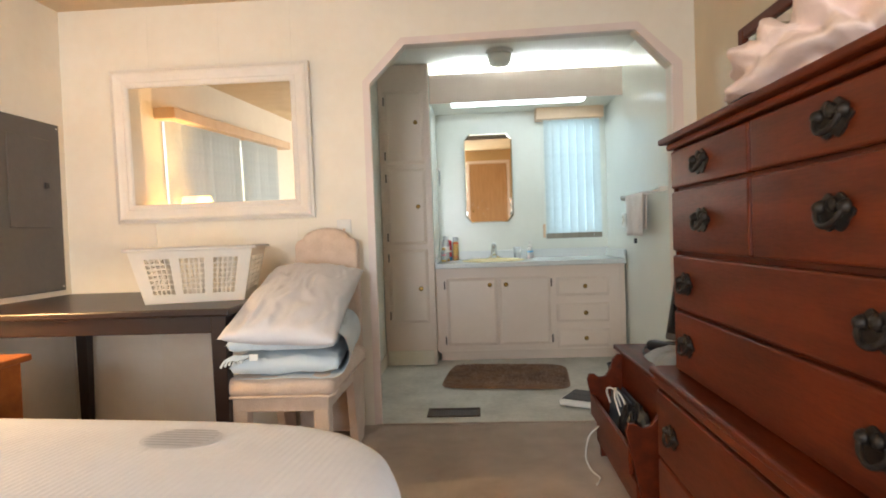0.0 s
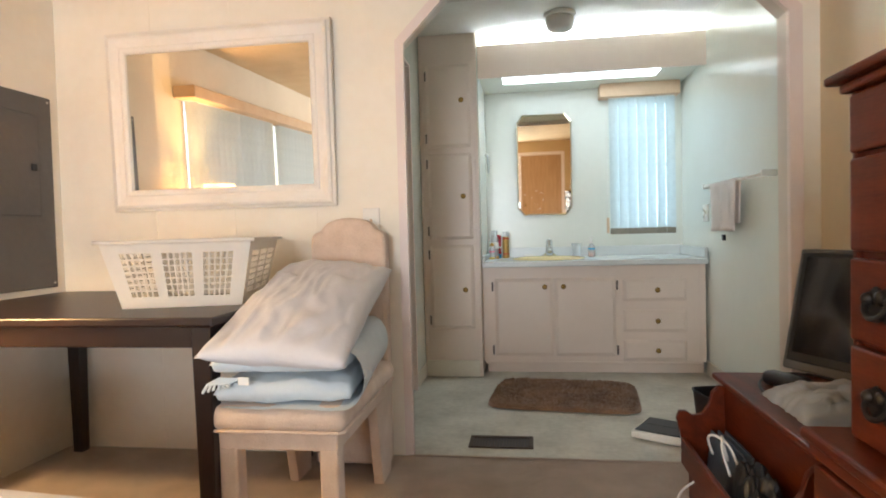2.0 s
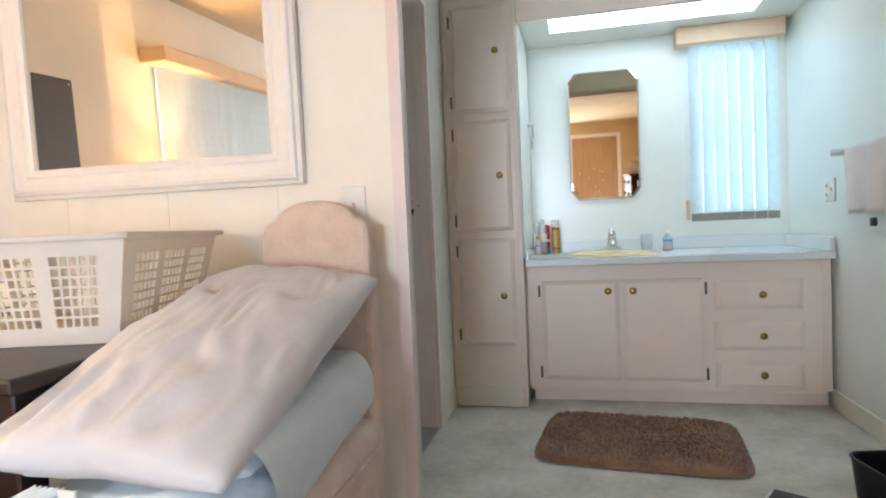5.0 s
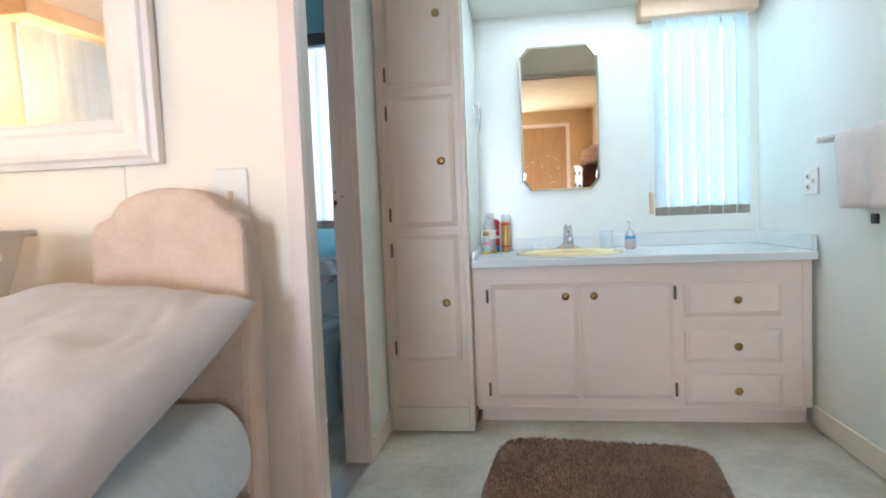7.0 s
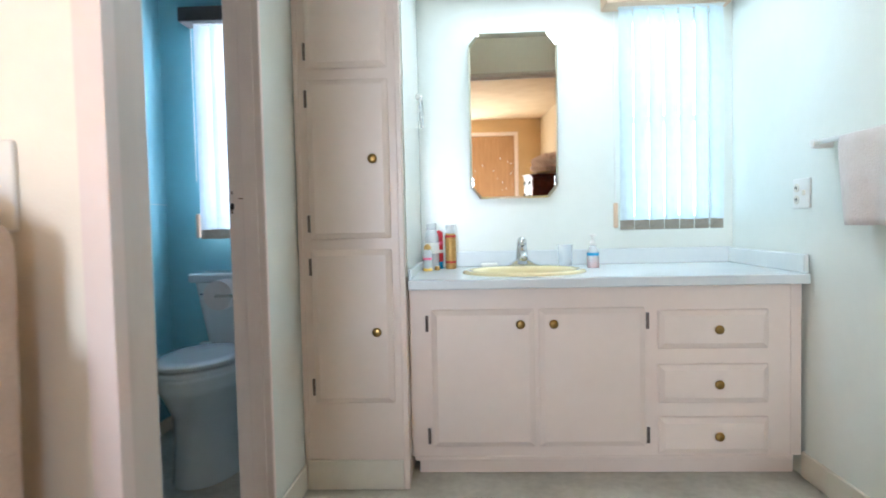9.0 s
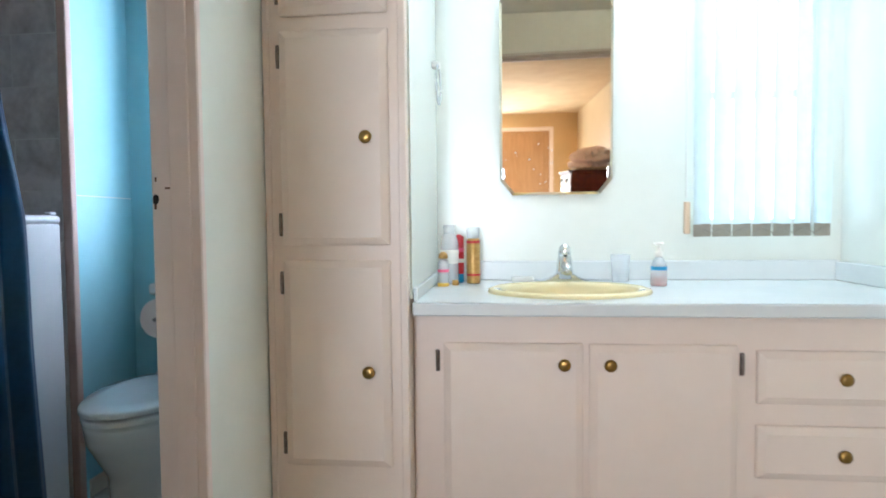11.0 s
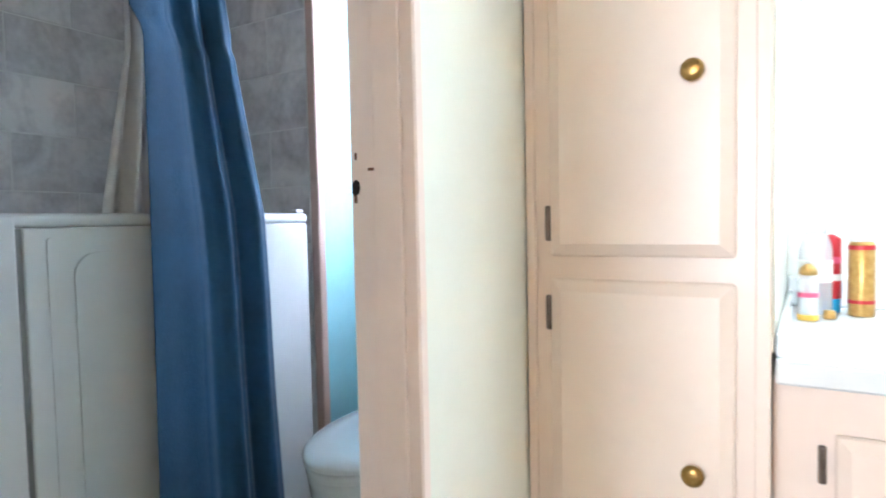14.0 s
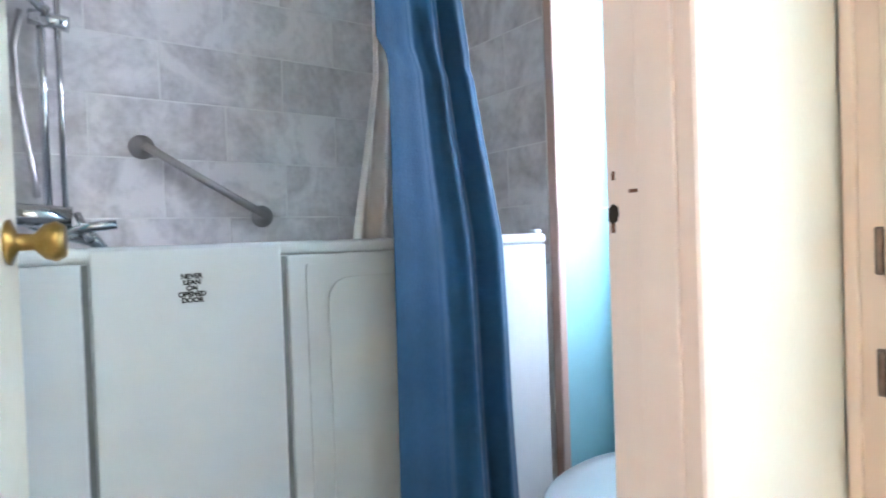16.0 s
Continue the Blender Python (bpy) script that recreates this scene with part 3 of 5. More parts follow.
van = thing("vanity_cabinet", "beige painted vanity cabinet with two doors and three drawers", "vanity")
vy = 4.545
part("body", boxed((0.2335, vy, 0.085), (1.728, YB - 0.004, 0.752), 0.002), CAB, van)
part("toe_kick", boxed((0.26, vy + 0.05, 0.0), (1.728, YB - 0.004, 0.085)), CAB, van)
part("bottom_rail", boxed((0.245, vy - 0.006, 0.07), (1.70, vy + 0.05, 0.088), 0.003), CAB, van)
part("end_strip", boxed((1.69, vy - 0.004, 0.09), (1.73, vy, 0.75), 0.001), CAB, van)
for x0, x1, kx, hx in ((0.322, 0.722, 0.667, 0.305), (0.738, 1.142, 0.794, 1.155)):
    d = part("door", raised_door(x0, x1, 0.128, 0.668, vy - 0.001), CAB, van)
    knob(d, kx, vy - 0.012, 0.61)
    for z in (0.168, 0.614):
        hinge(d, hx, vy - 0.001, z)
for z0, z1 in ((0.505, 0.655), (0.295, 0.445), (0.098, 0.240)):
    d = part("drawer", raised_door(1.192, 1.605, z0, z1, vy - 0.001), CAB, van)
    knob(d, 1.415, vy - 0.012, (z0 + z1) / 2)

ct = thing("vanity_counter", "white laminate vanity counter with low backsplash", "counter")
SX, SY = 0.705, 4.765
cut = bmesh.new()
ring_o, ring_i = [], []
N = 48


def rim_pt(k, ax, ay, z):
    a = 2 * math.pi * k / N
    return (SX + ax * math.cos(a), SY + ay * math.sin(a), z)


def square_pt(k):
    a = 2 * math.pi * k / N
    c, s = math.cos(a), math.sin(a)
    lo_x, hi_x, lo_y, hi_y = 0.24, 1.733, 4.485, YB - 0.004
    t = 1e9
    if c > 1e-9: t = min(t, (hi_x - SX) / c)
    if c < -1e-9: t = min(t, (lo_x - SX) / c)
    if s > 1e-9: t = min(t, (hi_y - SY) / s)
    if s < -1e-9: t = min(t, (lo_y - SY) / s)
    return SX + c * t, SY + s * t


for k in range(N):
    ring_i.append(cut.verts.new(rim_pt(k, 0.235, 0.185, 0.79)))
    x, y = square_pt(k)
    ring_o.append(cut.verts.new((x, y, 0.79)))
corners = [cut.verts.new((x, y, 0.79)) for x, y in ((1.733, YB - 0.004), (0.24, YB - 0.004), (0.24, 4.485), (1.733, 4.485))]
for k in range(N):
    n = (k + 1) % N
    a, b = ring_o[k].co, ring_o[n].co
    quad = [ring_i[k], ring_o[k], ring_o[n], ring_i[n]]
    for c in corners:
        if (abs(a.x - c.co.x) < 1e-6 and abs(b.y - c.co.y) < 1e-6) or (abs(a.y - c.co.y) < 1e-6 and abs(b.x - c.co.x) < 1e-6):
            if (a - b).length > 1e-6 and abs(a.x - b.x) > 1e-6 and abs(a.y - b.y) > 1e-6:
                quad.insert(2, c)
    cut.faces.new(quad)
bmesh.ops.recalc_face_normals(cut, faces=cut.faces)
part("worktop", cut, COUNTER, ct)
part("front_edge", boxed((0.24, 4.483, 0.752), (1.733, 4.50, 0.7895), 0.004), COUNTER, ct)
part("backsplash", boxed((0.24, YB - 0.022, 0.79), (1.733, YB - 0.003, 0.865), 0.004), COUNTER, ct)
part("side_splash", boxed((1.715, 4.50, 0.79), (1.735, YB - 0.022, 0.86), 0.004), COUNTER, ct)
part("side_splash", boxed((0.24, 4.51, 0.79), (0.252, YB - 0.022, 0.83), 0.003), COUNTER, ct)

sink = thing("wash_basin", "cream yellow oval drop-in wash basin", "sink")


def basin(u, v):
    a = 2 * math.pi * u
    stops = [(1.06, 0.0), (1.05, 0.010), (1.0, 0.014), (0.9, 0.010), (0.86, -0.004), (0.82, -0.05), (0.65, -0.11), (0.3, -0.135), (0.05, -0.14)]
    k = v * (len(stops) - 1)
    i = min(int(k), len(stops) - 2)
    f = k - i
    r = stops[i][0] * (1 - f) + stops[i + 1][0] * f
    z = stops[i][1] * (1 - f) + stops[i + 1][1] * f
    return (SX + 0.245 * r * math.cos(a), SY + 0.20 * r * math.sin(a), 0.791 + z)


part("bowl", surface(basin, 48, 24, 0.0, True), SINK, sink, smooth=True)
part("drain", turned([(0.022, 0), (0.022, 0.004), (0.015, 0.005)], pose(SX, SY, 0.652)), CHROME, sink)

fy, FXX = 5.055, 0.722
fau = thing("faucet", "chrome single-lever faucet behind the basin", "faucet")
wing = [(FXX - 0.092, 0.791), (FXX - 0.088, 0.797), (FXX - 0.055, 0.809), (FXX - 0.03, 0.826), (FXX + 0.03, 0.826), (FXX + 0.055, 0.809), (FXX + 0.088, 0.797), (FXX + 0.092, 0.791)]
part("base_plate", prism(wing, "y", fy - 0.024, fy + 0.024, 0.004), CHROME, fau)
part("body", turned([(0.034, 0), (0.03, 0.03), (0.026, 0.07), (0.024, 0.085), (0.012, 0.095)], pose(FXX, fy, 0.806)), CHROME, fau, smooth=True)
part("spout", tube([(FXX, fy - 0.01, 0.85), (FXX, fy - 0.05, 0.858), (FXX, fy - 0.1, 0.85), (FXX, fy - 0.12, 0.838)], 0.015, 12), CHROME, fau, smooth=True)
part("lever", turned([(0.022, 0), (0.024, 0.012), (0.021, 0.03), (0.012, 0.042), (0.003, 0.046)], Matrix.Translation((FXX, fy, 0.89)) @ pose(0, 0, 0, 14), 18), CHROME, fau, smooth=True)
part("indicator", turned([(0.008, 0), (0.008, 0.004)], Matrix.Translation((FXX, fy - 0.02, 0.895)) @ pose(0, 0, 0, 70), 10), DARK, fau)

# ---- mirrors ----
vm = thing("vanity_mirror", "tall frameless mirror with clipped corners and faceted edge", "mirror", pose(0.699, 5.142, 1.515, 1.9))
OUT = [(-0.166, -0.395), (0.166, -0.395), (0.213, -0.337), (0.213, 0.337), (0.166, 0.395), (-0.166, 0.395), (-0.213, 0.337), (-0.213, -0.337)]
part("backing", prism(OUT, "y", 0.0, 0.012), GREY_METAL, vm)
bm = bmesh.new()
lo = [bm.verts.new((x, -0.0005, z)) for x, z in OUT]
hi = [bm.verts.new((x * 0.955, -0.0035, z * 0.975)) for x, z in OUT]
bm.faces.new(hi)
for k in range(8):
    bm.faces.new((lo[k], lo[(k + 1) % 8], hi[(k + 1) % 8], hi[k]))
bmesh.ops.recalc_face_normals(bm, faces=bm.faces)
part("glass", bm, DIM_MIRROR, vm, "bevelled mirror glass with worn specks")
for x in (-0.2, 0.2):
    part("clip", boxed((x - 0.006, -0.008, -0.335), (x + 0.006, 0.002, -0.29), 0.002), CHROME, vm)
# worn specks of the silvering at the lower corner
for k in range(18):
    x, z, r = random.uniform(-0.195, 0.0), random.uniform(-0.36, -0.2), random.uniform(0.0012, 0.003)
    part("worn_speck", turned([(r, 0), (r, 0.0006)], Matrix.Translation((x, -0.0036, z)) @ pose(0, 0, 0, 90), 6), WHITE, vm)

wm = thing("wall_mirror", "wide mirror in a broad white moulded frame", "mirror", pose(0, 2.998, 1.143, 1.6) @ pose(0, -2.998, -1.143))
MX0, MX1, MZ0, MZ1 = -1.395, -0.293, 1.143, 1.98


def frame_ring(o, i, y_o, y_i):
    """One moulding step between two rectangles (inset o to i) at depths y_o and y_i."""
    bm = bmesh.new()
    a = [bm.verts.new(p) for p in ((MX0 + o, y_o, MZ0 + o), (MX1 - o, y_o, MZ0 + o), (MX1 - o, y_o, MZ1 - o), (MX0 + o, y_o, MZ1 - o))]
    b = [bm.verts.new(p) for p in ((MX0 + i, y_i, MZ0 + i), (MX1 - i, y_i, MZ0 + i), (MX1 - i, y_i, MZ1 - i), (MX0 + i, y_i, MZ1 - i))]
    for k in range(4):
        bm.faces.new((a[k], a[(k + 1) % 4], b[(k + 1) % 4], b[k]))
    return bm


bm = bmesh.new()
steps = [(0, 2.998), (0, 2.975), (0.012, 2.97), (0.018, 2.962), (0.03, 2.958), (0.045, 2.963), (0.07, 2.968), (0.078, 2.964), (0.09, 2.966), (0.10, 2.972), (0.102, 2.984)]
for (o, ya), (i, yb) in zip(steps, steps[1:]):
    piece = frame_ring(o, i, ya, yb)
    tmp = bpy.data.meshes.new("tmp")
    piece.to_mesh(tmp)
    bm.from_mesh(tmp)
    bpy.data.meshes.remove(tmp)
bmesh.ops.remove_doubles(bm, verts=bm.verts, dist=1e-5)
bmesh.ops.recalc_face_normals(bm, faces=bm.faces)
part("frame", bm, MIRROR_FRAME, wm, "white painted moulded frame")
part("glass", boxed((MX0 + 0.1, 2.982, MZ0 + 0.1), (MX1 - 0.1, 2.987, MZ1 - 0.1)), MIRROR, wm)

# ---- small wall fittings ----
sw = thing("light_switch", "cream rocker light switch on a wide plate", "switch")
part("plate", boxed((-0.178, 2.992, 1.005), (-0.10, 2.9995, 1.125), 0.003), WHITE, sw)
part("rocker", boxed((-0.144, 2.986, 1.05), (-0.134, 2.993, 1.075), 0.002), VALANCE, sw, "small cream toggle")
ou = thing("wall_outlet", "white double outlet and switch plate", "outlet")
part("plate", boxed((XR - 0.008, 4.505, 1.03), (XR - 0.0005, 4.62, 1.145), 0.003), WHITE, ou)
for z in (1.065, 1.11):
    bm = turned([(0.017, 0), (0.017, 0.003)], Matrix.Translation((XR - 0.008, 4.59, z)) @ pose(0, 0, 0, 0, -90), 14)
    s = part("socket", bm, BASEB, ou)
    part("slot", boxed((XR - 0.0125, 4.584, z - 0.006), (XR - 0.0112, 4.587, z + 0.006)), BLACK, s)
    part("slot", boxed((XR - 0.0125, 4.593, z - 0.006), (XR - 0.0112, 4.596, z + 0.006)), BLACK, s)
part("toggle", boxed((XR - 0.018, 4.53, 1.08), (XR - 0.008, 4.54, 1.1), 0.002), BASEB, ou)

tb = thing("towel_bar", "white plastic towel bar", "towel bar")
part("bar", tube([(1.685, 3.42, 1.245), (1.685, 4.40, 1.255)], 0.009, 10), WHITE, tb, smooth=True)
for y in (3.43, 4.38):
    part("bracket", boxed((1.672, y - 0.011, 1.236), (XR, y + 0.011, 1.268), 0.006, 2), WHITE, tb)


TOWEL = material("off_white_terry", "EAE0DA", 0.9, other="DFD3CC", scale=8, bump=0.3, bump_scale=150, sheen=0.2)


def towel_f(u, v):
    s = v * 2 - 1
    y = 3.77 + 0.45 * u + 0.012 * math.sin(7 * u + 2 * abs(s))
    drop = 0.31 * max(0, abs(s) - 0.06) * (1.0 if s < 0 else 0.85)
    x = 1.685 + (0.016 if s > 0 else -0.016) * min(1, abs(s) * 8) - (0.014 * math.sin(17 * u) * abs(s) if s < 0 else 0)
    return (x, y + 0.03 * abs(s) * (0.5 - u), 1.262 - drop)


solid("hand_towel", surface(towel_f, 30, 24, 0.006), TOWEL, "folded off-white hand towel over the bar", "towel", True)
solid("towel_tag", boxed((1.655, 3.93, 0.918), (1.67, 3.96, 0.952), 0.002), BLACK, "small black clip hanging under the towel", "clip")
tr = thing("towel_ring", "clear plastic towel ring on the cabinet side", "towel ring")
part("bracket", boxed((0.238, 5.02, 1.585), (0.268, 5.05, 1.61), 0.004), WHITE, tr)
part("ring", tube(arc((0.262, 5.035, 1.525), 0.07, 0, 360 - 15, 24, "yz"), 0.005, 8, closed=True), CLEAR, tr, smooth=True)

# ---- things on the vanity ----


def bottle(name, x, y, prof, mat, label, cat, cap=None, band=None, m=None):
    ob = thing(name, label, cat, pose(x, y, 0.791))
    part("body", turned(prof, n=20), mat, ob, smooth=True)
    if cap:
        part("cap", turned(cap[0], n=16), cap[1], ob, smooth=True)
    for b in band or ():
        part("label_band", turned([(b[0], b[1]), (b[0], b[2])], n=20), b[3], ob)
    return ob


RED = material("red_print", "B8202A", 0.4)
GOLD = material("gold_can", "CBA763", 0.32, 0.5, other="A9803F", scale=60)
CYAN = material("cyan_print", "1E8FC0", 0.4)
PINK = material("pink_print", "D9587A", 0.4)
ORANGE = material("orange_soap", "E2603A", 0.25, trans=0.3)
YELLOW = material("yellow_cap", "E0B84A", 0.4)
bottle("mouthwash_bottle", 0.298, 5.02, [(0.031, 0), (0.034, 0.008), (0.034, 0.15), (0.026, 0.178), (0.021, 0.186)], CLEAR, "tall clear bottle with a wide clear cap", "bottle", ([(0.021, 0.186), (0.023, 0.189), (0.023, 0.215), (0.02, 0.217)], CLEAR), [(0.0345, 0.075, 0.125, WHITE)])
bottle("toothpaste_tube", 0.33, 5.06, [(0.017, 0), (0.017, 0.03), (0.02, 0.035), (0.019, 0.172), (0.004, 0.182)], RED, "red and white toothpaste tube with blue base", "tube", ([(0.018, 0), (0.019, 0.002), (0.019, 0.042), (0.016, 0.044)], CYAN), [(0.0205, 0.075, 0.09, WHITE), (0.0203, 0.115, 0.13, PINK)])
bottle("lotion_bottle", 0.284, 4.925, [(0.019, 0), (0.02, 0.008), (0.02, 0.085), (0.01, 0.097)], CLEAR, "small clear bottle with pink print and gold cap", "bottle", ([(0.01, 0.097), (0.018, 0.099), (0.016, 0.112), (0.006, 0.122)], GOLD), [(0.0205, 0.05, 0.06, PINK), (0.0205, 0.0, 0.012, YELLOW)])
bottle("spray_can", 0.386, 5.03, [(0.024, 0), (0.0255, 0.004), (0.0255, 0.158), (0.021, 0.166)], GOLD, "gold aerosol can with red bands and clear cap", "can", ([(0.021, 0.166), (0.0245, 0.168), (0.0245, 0.203), (0.021, 0.207)], CLEAR), [(0.026, 0.028, 0.036, RED), (0.026, 0.148, 0.158, RED)])
bottle("mini_bottle", 0.325, 4.955, [(0.012, 0), (0.013, 0.004), (0.011, 0.018)], GOLD, "small gold sample bottle on the counter", "bottle")
bottle("hand_soap", 1.03, 4.935, [(0.026, 0), (0.028, 0.01), (0.027, 0.07), (0.018, 0.09), (0.012, 0.1)], CLEAR, "clear pump bottle with orange soap", "soap bottle", ([(0.012, 0.1), (0.014, 0.103), (0.014, 0.118), (0.006, 0.12), (0.006, 0.14), (0.016, 0.142), (0.016, 0.15)], WHITE), [(0.0262, 0.002, 0.03, ORANGE), (0.0275, 0.055, 0.068, CYAN)])
cup = turned([(0.03, 0), (0.037, 0.1), (0.0355, 0.1), (0.0285, 0.004)], n=24)
ob = solid("plastic_cup", cup, CLEAR, "empty clear plastic cup beside the faucet", "cup", True)
ob.location = (0.93, 5.09, 0.791)
ob = solid("bar_soap", boxed((-0.042, -0.026, 0), (0.042, 0.026, 0.022), 0.010, 3), WHITE, "white bar of soap on the basin edge", "soap", True)
ob.location = (0.567, 5.03, 0.7925)

# ---- bathroom floor ----
vent = thing("floor_register", "brown metal floor register with louvers", "floor vent")
vx0, vx1, vy0, vy1 = 0.263, 0.565, 3.105, 3.262
bm = bmesh.new()
for lo, hi in (((vx0, vy0, 0.0), (vx1, vy0 + 0.022, 0.006)), ((vx0, vy1 - 0.022, 0), (vx1, vy1, 0.006)), ((vx0, vy0 + 0.022, 0), (vx0 + 0.022, vy1 - 0.022, 0.006)), ((vx1 - 0.022, vy0 + 0.022, 0), (vx1, vy1 - 0.022, 0.006))):
    box(bm, lo, hi, 0.002)
BROWN_METAL = material("brown_enamel", "4A3C30", 0.45, 0.3, other="3C3027", scale=20)
part("frame", bm, BROWN_METAL, vent)
part("duct", boxed((vx0 + 0.02, vy0 + 0.02, -0.0018), (vx1 - 0.02, vy1 - 0.02, 0.0005)), BLACK, vent)
me = mesh_of("louver", boxed((-0.0025, -0.034, 0), (0.0025, 0.034, 0.005)), BROWN_METAL)
for r in range(2):
    for k in range(18):
        o = new("louver", me)
        o.parent = vent
        o.location = (vx0 + 0.03 + k * (vx1 - vx0 - 0.06) / 17, vy0 + 0.05 + r * 0.058, 0.0008)

sc = thing("bathroom_scale", "white bathroom scale with black grip pads, tilted", "scale", pose(1.20, 3.302, 0.0, 0, 0, 60.5))
part("body", boxed((-0.113, -0.14, 0.006), (0.113, 0.14, 0.045), 0.012, 3), WHITE, sc)
for x in (-0.054, 0.054):
    part("grip_pad", boxed((x - 0.048, -0.125, 0.045), (x + 0.06, 0.125, 0.049), 0.002), BLACK, sc)
for x in (-0.08, 0.08):
    for y in (-0.1, 0.1):
        part("foot", turned([(0.012, 0), (0.012, 0.007)], pose(x, y, 0), 10), BLACK, sc)


def bin_f(u, v):
    a = 2 * math.pi * u
    c, s = math.cos(a), math.sin(a)
    p = 0.35
    x, y = math.copysign(abs(c) ** p, c), math.copysign(abs(s) ** p, s)
    k = 0.8 + 0.2 * v
    return (0.10 * x * k, 0.138 * y * k, 0.24 * v)


wb = thing("waste_bin", "black plastic waste bin, empty", "bin", pose(1.425, 3.195, 0, 0, 0, 11.5))
part("body", surface(bin_f, 40, 4, 0.003, True), BLACK, wb, smooth=False)
part("bottom", boxed((-0.075, -0.105, 0.0), (0.075, 0.105, 0.006)), BLACK, wb)
part("rim", tube([bin_f(k / 40, 1) for k in range(40)], 0.005, 6, closed=True), BLACK, wb)

# ---- bath rug: a thick shag pile ----
def rug_f(u, v):
    x, y = 2 * u - 1, 2 * v - 1
    n = 7
    d = (abs(x) ** n + abs(y) ** n) ** (1 / n)
    q = max(abs(x), abs(y))
    f = q / d if d > 1e-6 else 1
    edge = min(1, (1 - q) * 9)
    h = 0.004 + 0.026 * math.sqrt(max(0, edge)) + 0.007 * noise.noise((u * 26, v * 18, 3)) * edge
    return (x * f * 0.43, y * f * 0.312, h)


rug = surface(rug_f, 70, 50)
rg = solid("bath_rug", rug, RUG, "brown shaggy bath rug with rounded corners", "rug", True)
rg.matrix_world = pose(0.755, 3.975, 0.0, 0, 0, -6)
bm = bmesh.new()
for k in range(9000):
    u, v = random.uniform(0.01, 0.99), random.uniform(0.01, 0.99)
    p = Vector(rug_f(u, v))
    a = random.uniform(0, 6.283)
    t = Vector((random.uniform(-0.008, 0.008), random.uniform(-0.008, 0.008), random.uniform(0.008, 0.015)))
    s = Vector((math.cos(a), math.sin(a), 0)) * 0.0022
    bm.faces.new((bm.verts.new(p - s), bm.verts.new(p + s), bm.verts.new(p + t)))
pile = new("shag", mesh_of("pile", bm, RUG))
pile.parent = rg
tagged(pile, kind="stuff")

# ---- toilet ----
to = thing("toilet", "white two-piece toilet with closed lid", "toilet")
TX, TY = -0.625, 4.655


def oval(cx, cy, ax, front, back, a):
    """An egg-shaped plan: long to the front (-y)."""
    c, s = math.cos(a), math.sin(a)
    return cx + ax * c, cy + (back if s > 0 else front) * s


def bowl_f(u, v):
    a = 2 * math.pi * u
    prof = [(0.80, 0.80, 0.0), (0.78, 0.78, 0.03), (0.74, 0.74, 0.16), (0.75, 0.77, 0.26), (0.86, 0.89, 0.33), (0.97, 0.98, 0.385), (1.0, 1.0, 0.435), (0.98, 0.98, 0.448)]
    k = v * (len(prof) - 1)
    i = min(int(k), len(prof) - 2)
    f = k - i
    rx, ry, z = (prof[i][j] * (1 - f) + prof[i + 1][j] * f for j in range(3))
    x, y = oval(TX, TY + 0.06 * (1 - ry), 0.170 * rx, 0.295 * ry, 0.24 * max(ry, 0.7), a)
    return (x, y, z)


part("bowl", surface(bowl_f, 48, 28, 0.0, True), PORCELAIN, to, smooth=True)


def lid_f(z0, z1, grow):
    def f(u, v):
        a = 2 * math.pi * u
        st = [(1.0, z0), (1.0, z1 - 0.006), (0.97, z1), (0.5, z1 + 0.006), (0.02, z1 + 0.008)]
        k = v * 4
        i = min(int(k), 3)
        g = k - i
        r, z = st[i][0] * (1 - g) + st[i + 1][0] * g, st[i][1] * (1 - g) + st[i + 1][1] * g
        x, y = oval(TX, TY, (0.172 + grow) * r, (0.30 + grow) * r, 0.19 * r, a)
        return (x, y, z)
    return f


part("seat", surface(lid_f(0.45, 0.47, 0), 48, 8, 0, True), PORCELAIN, to, smooth=True)
part("lid", surface(lid_f(0.477, 0.494, 0.006), 48, 8, 0, True), PORCELAIN, to, smooth=True)


def tank_f(u, v):
    a = 2 * math.pi * u
    c, s = math.cos(a), math.sin(a)
    x, y = math.copysign(abs(c) ** 0.4, c), math.copysign(abs(s) ** 0.4, s)
    k = 0.74 + 0.26 * v
    return (TX + 0.218 * x * k, 5.06 + 0.092 * y * (0.9 + 0.1 * v), 0.455 + 0.305 * v)


tk = part("tank", surface(tank_f, 40, 6, 0, True), PORCELAIN, to, smooth=True)
part("tank_lid", boxed((TX - 0.228, 4.955, 0.752), (TX + 0.228, 5.163, 0.796), 0.012, 3), PORCELAIN, to)
part("flush_lever", tube([(TX - 0.16, 4.965, 0.70), (TX - 0.16, 4.94, 0.70), (TX - 0.08, 4.935, 0.69)], 0.007, 8), CHROME, tk, "chrome flush lever")
for x in (-0.09, 0.09):
    part("bolt_cap", turned([(0.014, 0), (0.013, 0.012), (0.004, 0.018)], pose(TX + x, 4.72, 0.002), 12), PORCELAIN, to)
    part("seat_hinge", boxed((TX + x - 0.02, 4.80, 0.45), (TX + x + 0.02, 4.85, 0.50), 0.006, 2), PORCELAIN, to)
sv = thing("supply_valve", "brass and chrome water supply valve by the toilet", "valve")
part("pipe", tube([(-0.84, 5.168, 0.12), (-0.84, 5.08, 0.12), (-0.835, 5.07, 0.2), (-0.75, 5.05, 0.46)], 0.007, 8), CHROME, sv)
part("handle", turned([(0.02, 0), (0.02, 0.012)], Matrix.Translation((-0.84, 5.07, 0.12)) @ pose(0, 0, 0, 90), 12), BRASS, sv)
tp = thing("toilet_paper", "white toilet paper roll on a wall holder", "toilet paper")
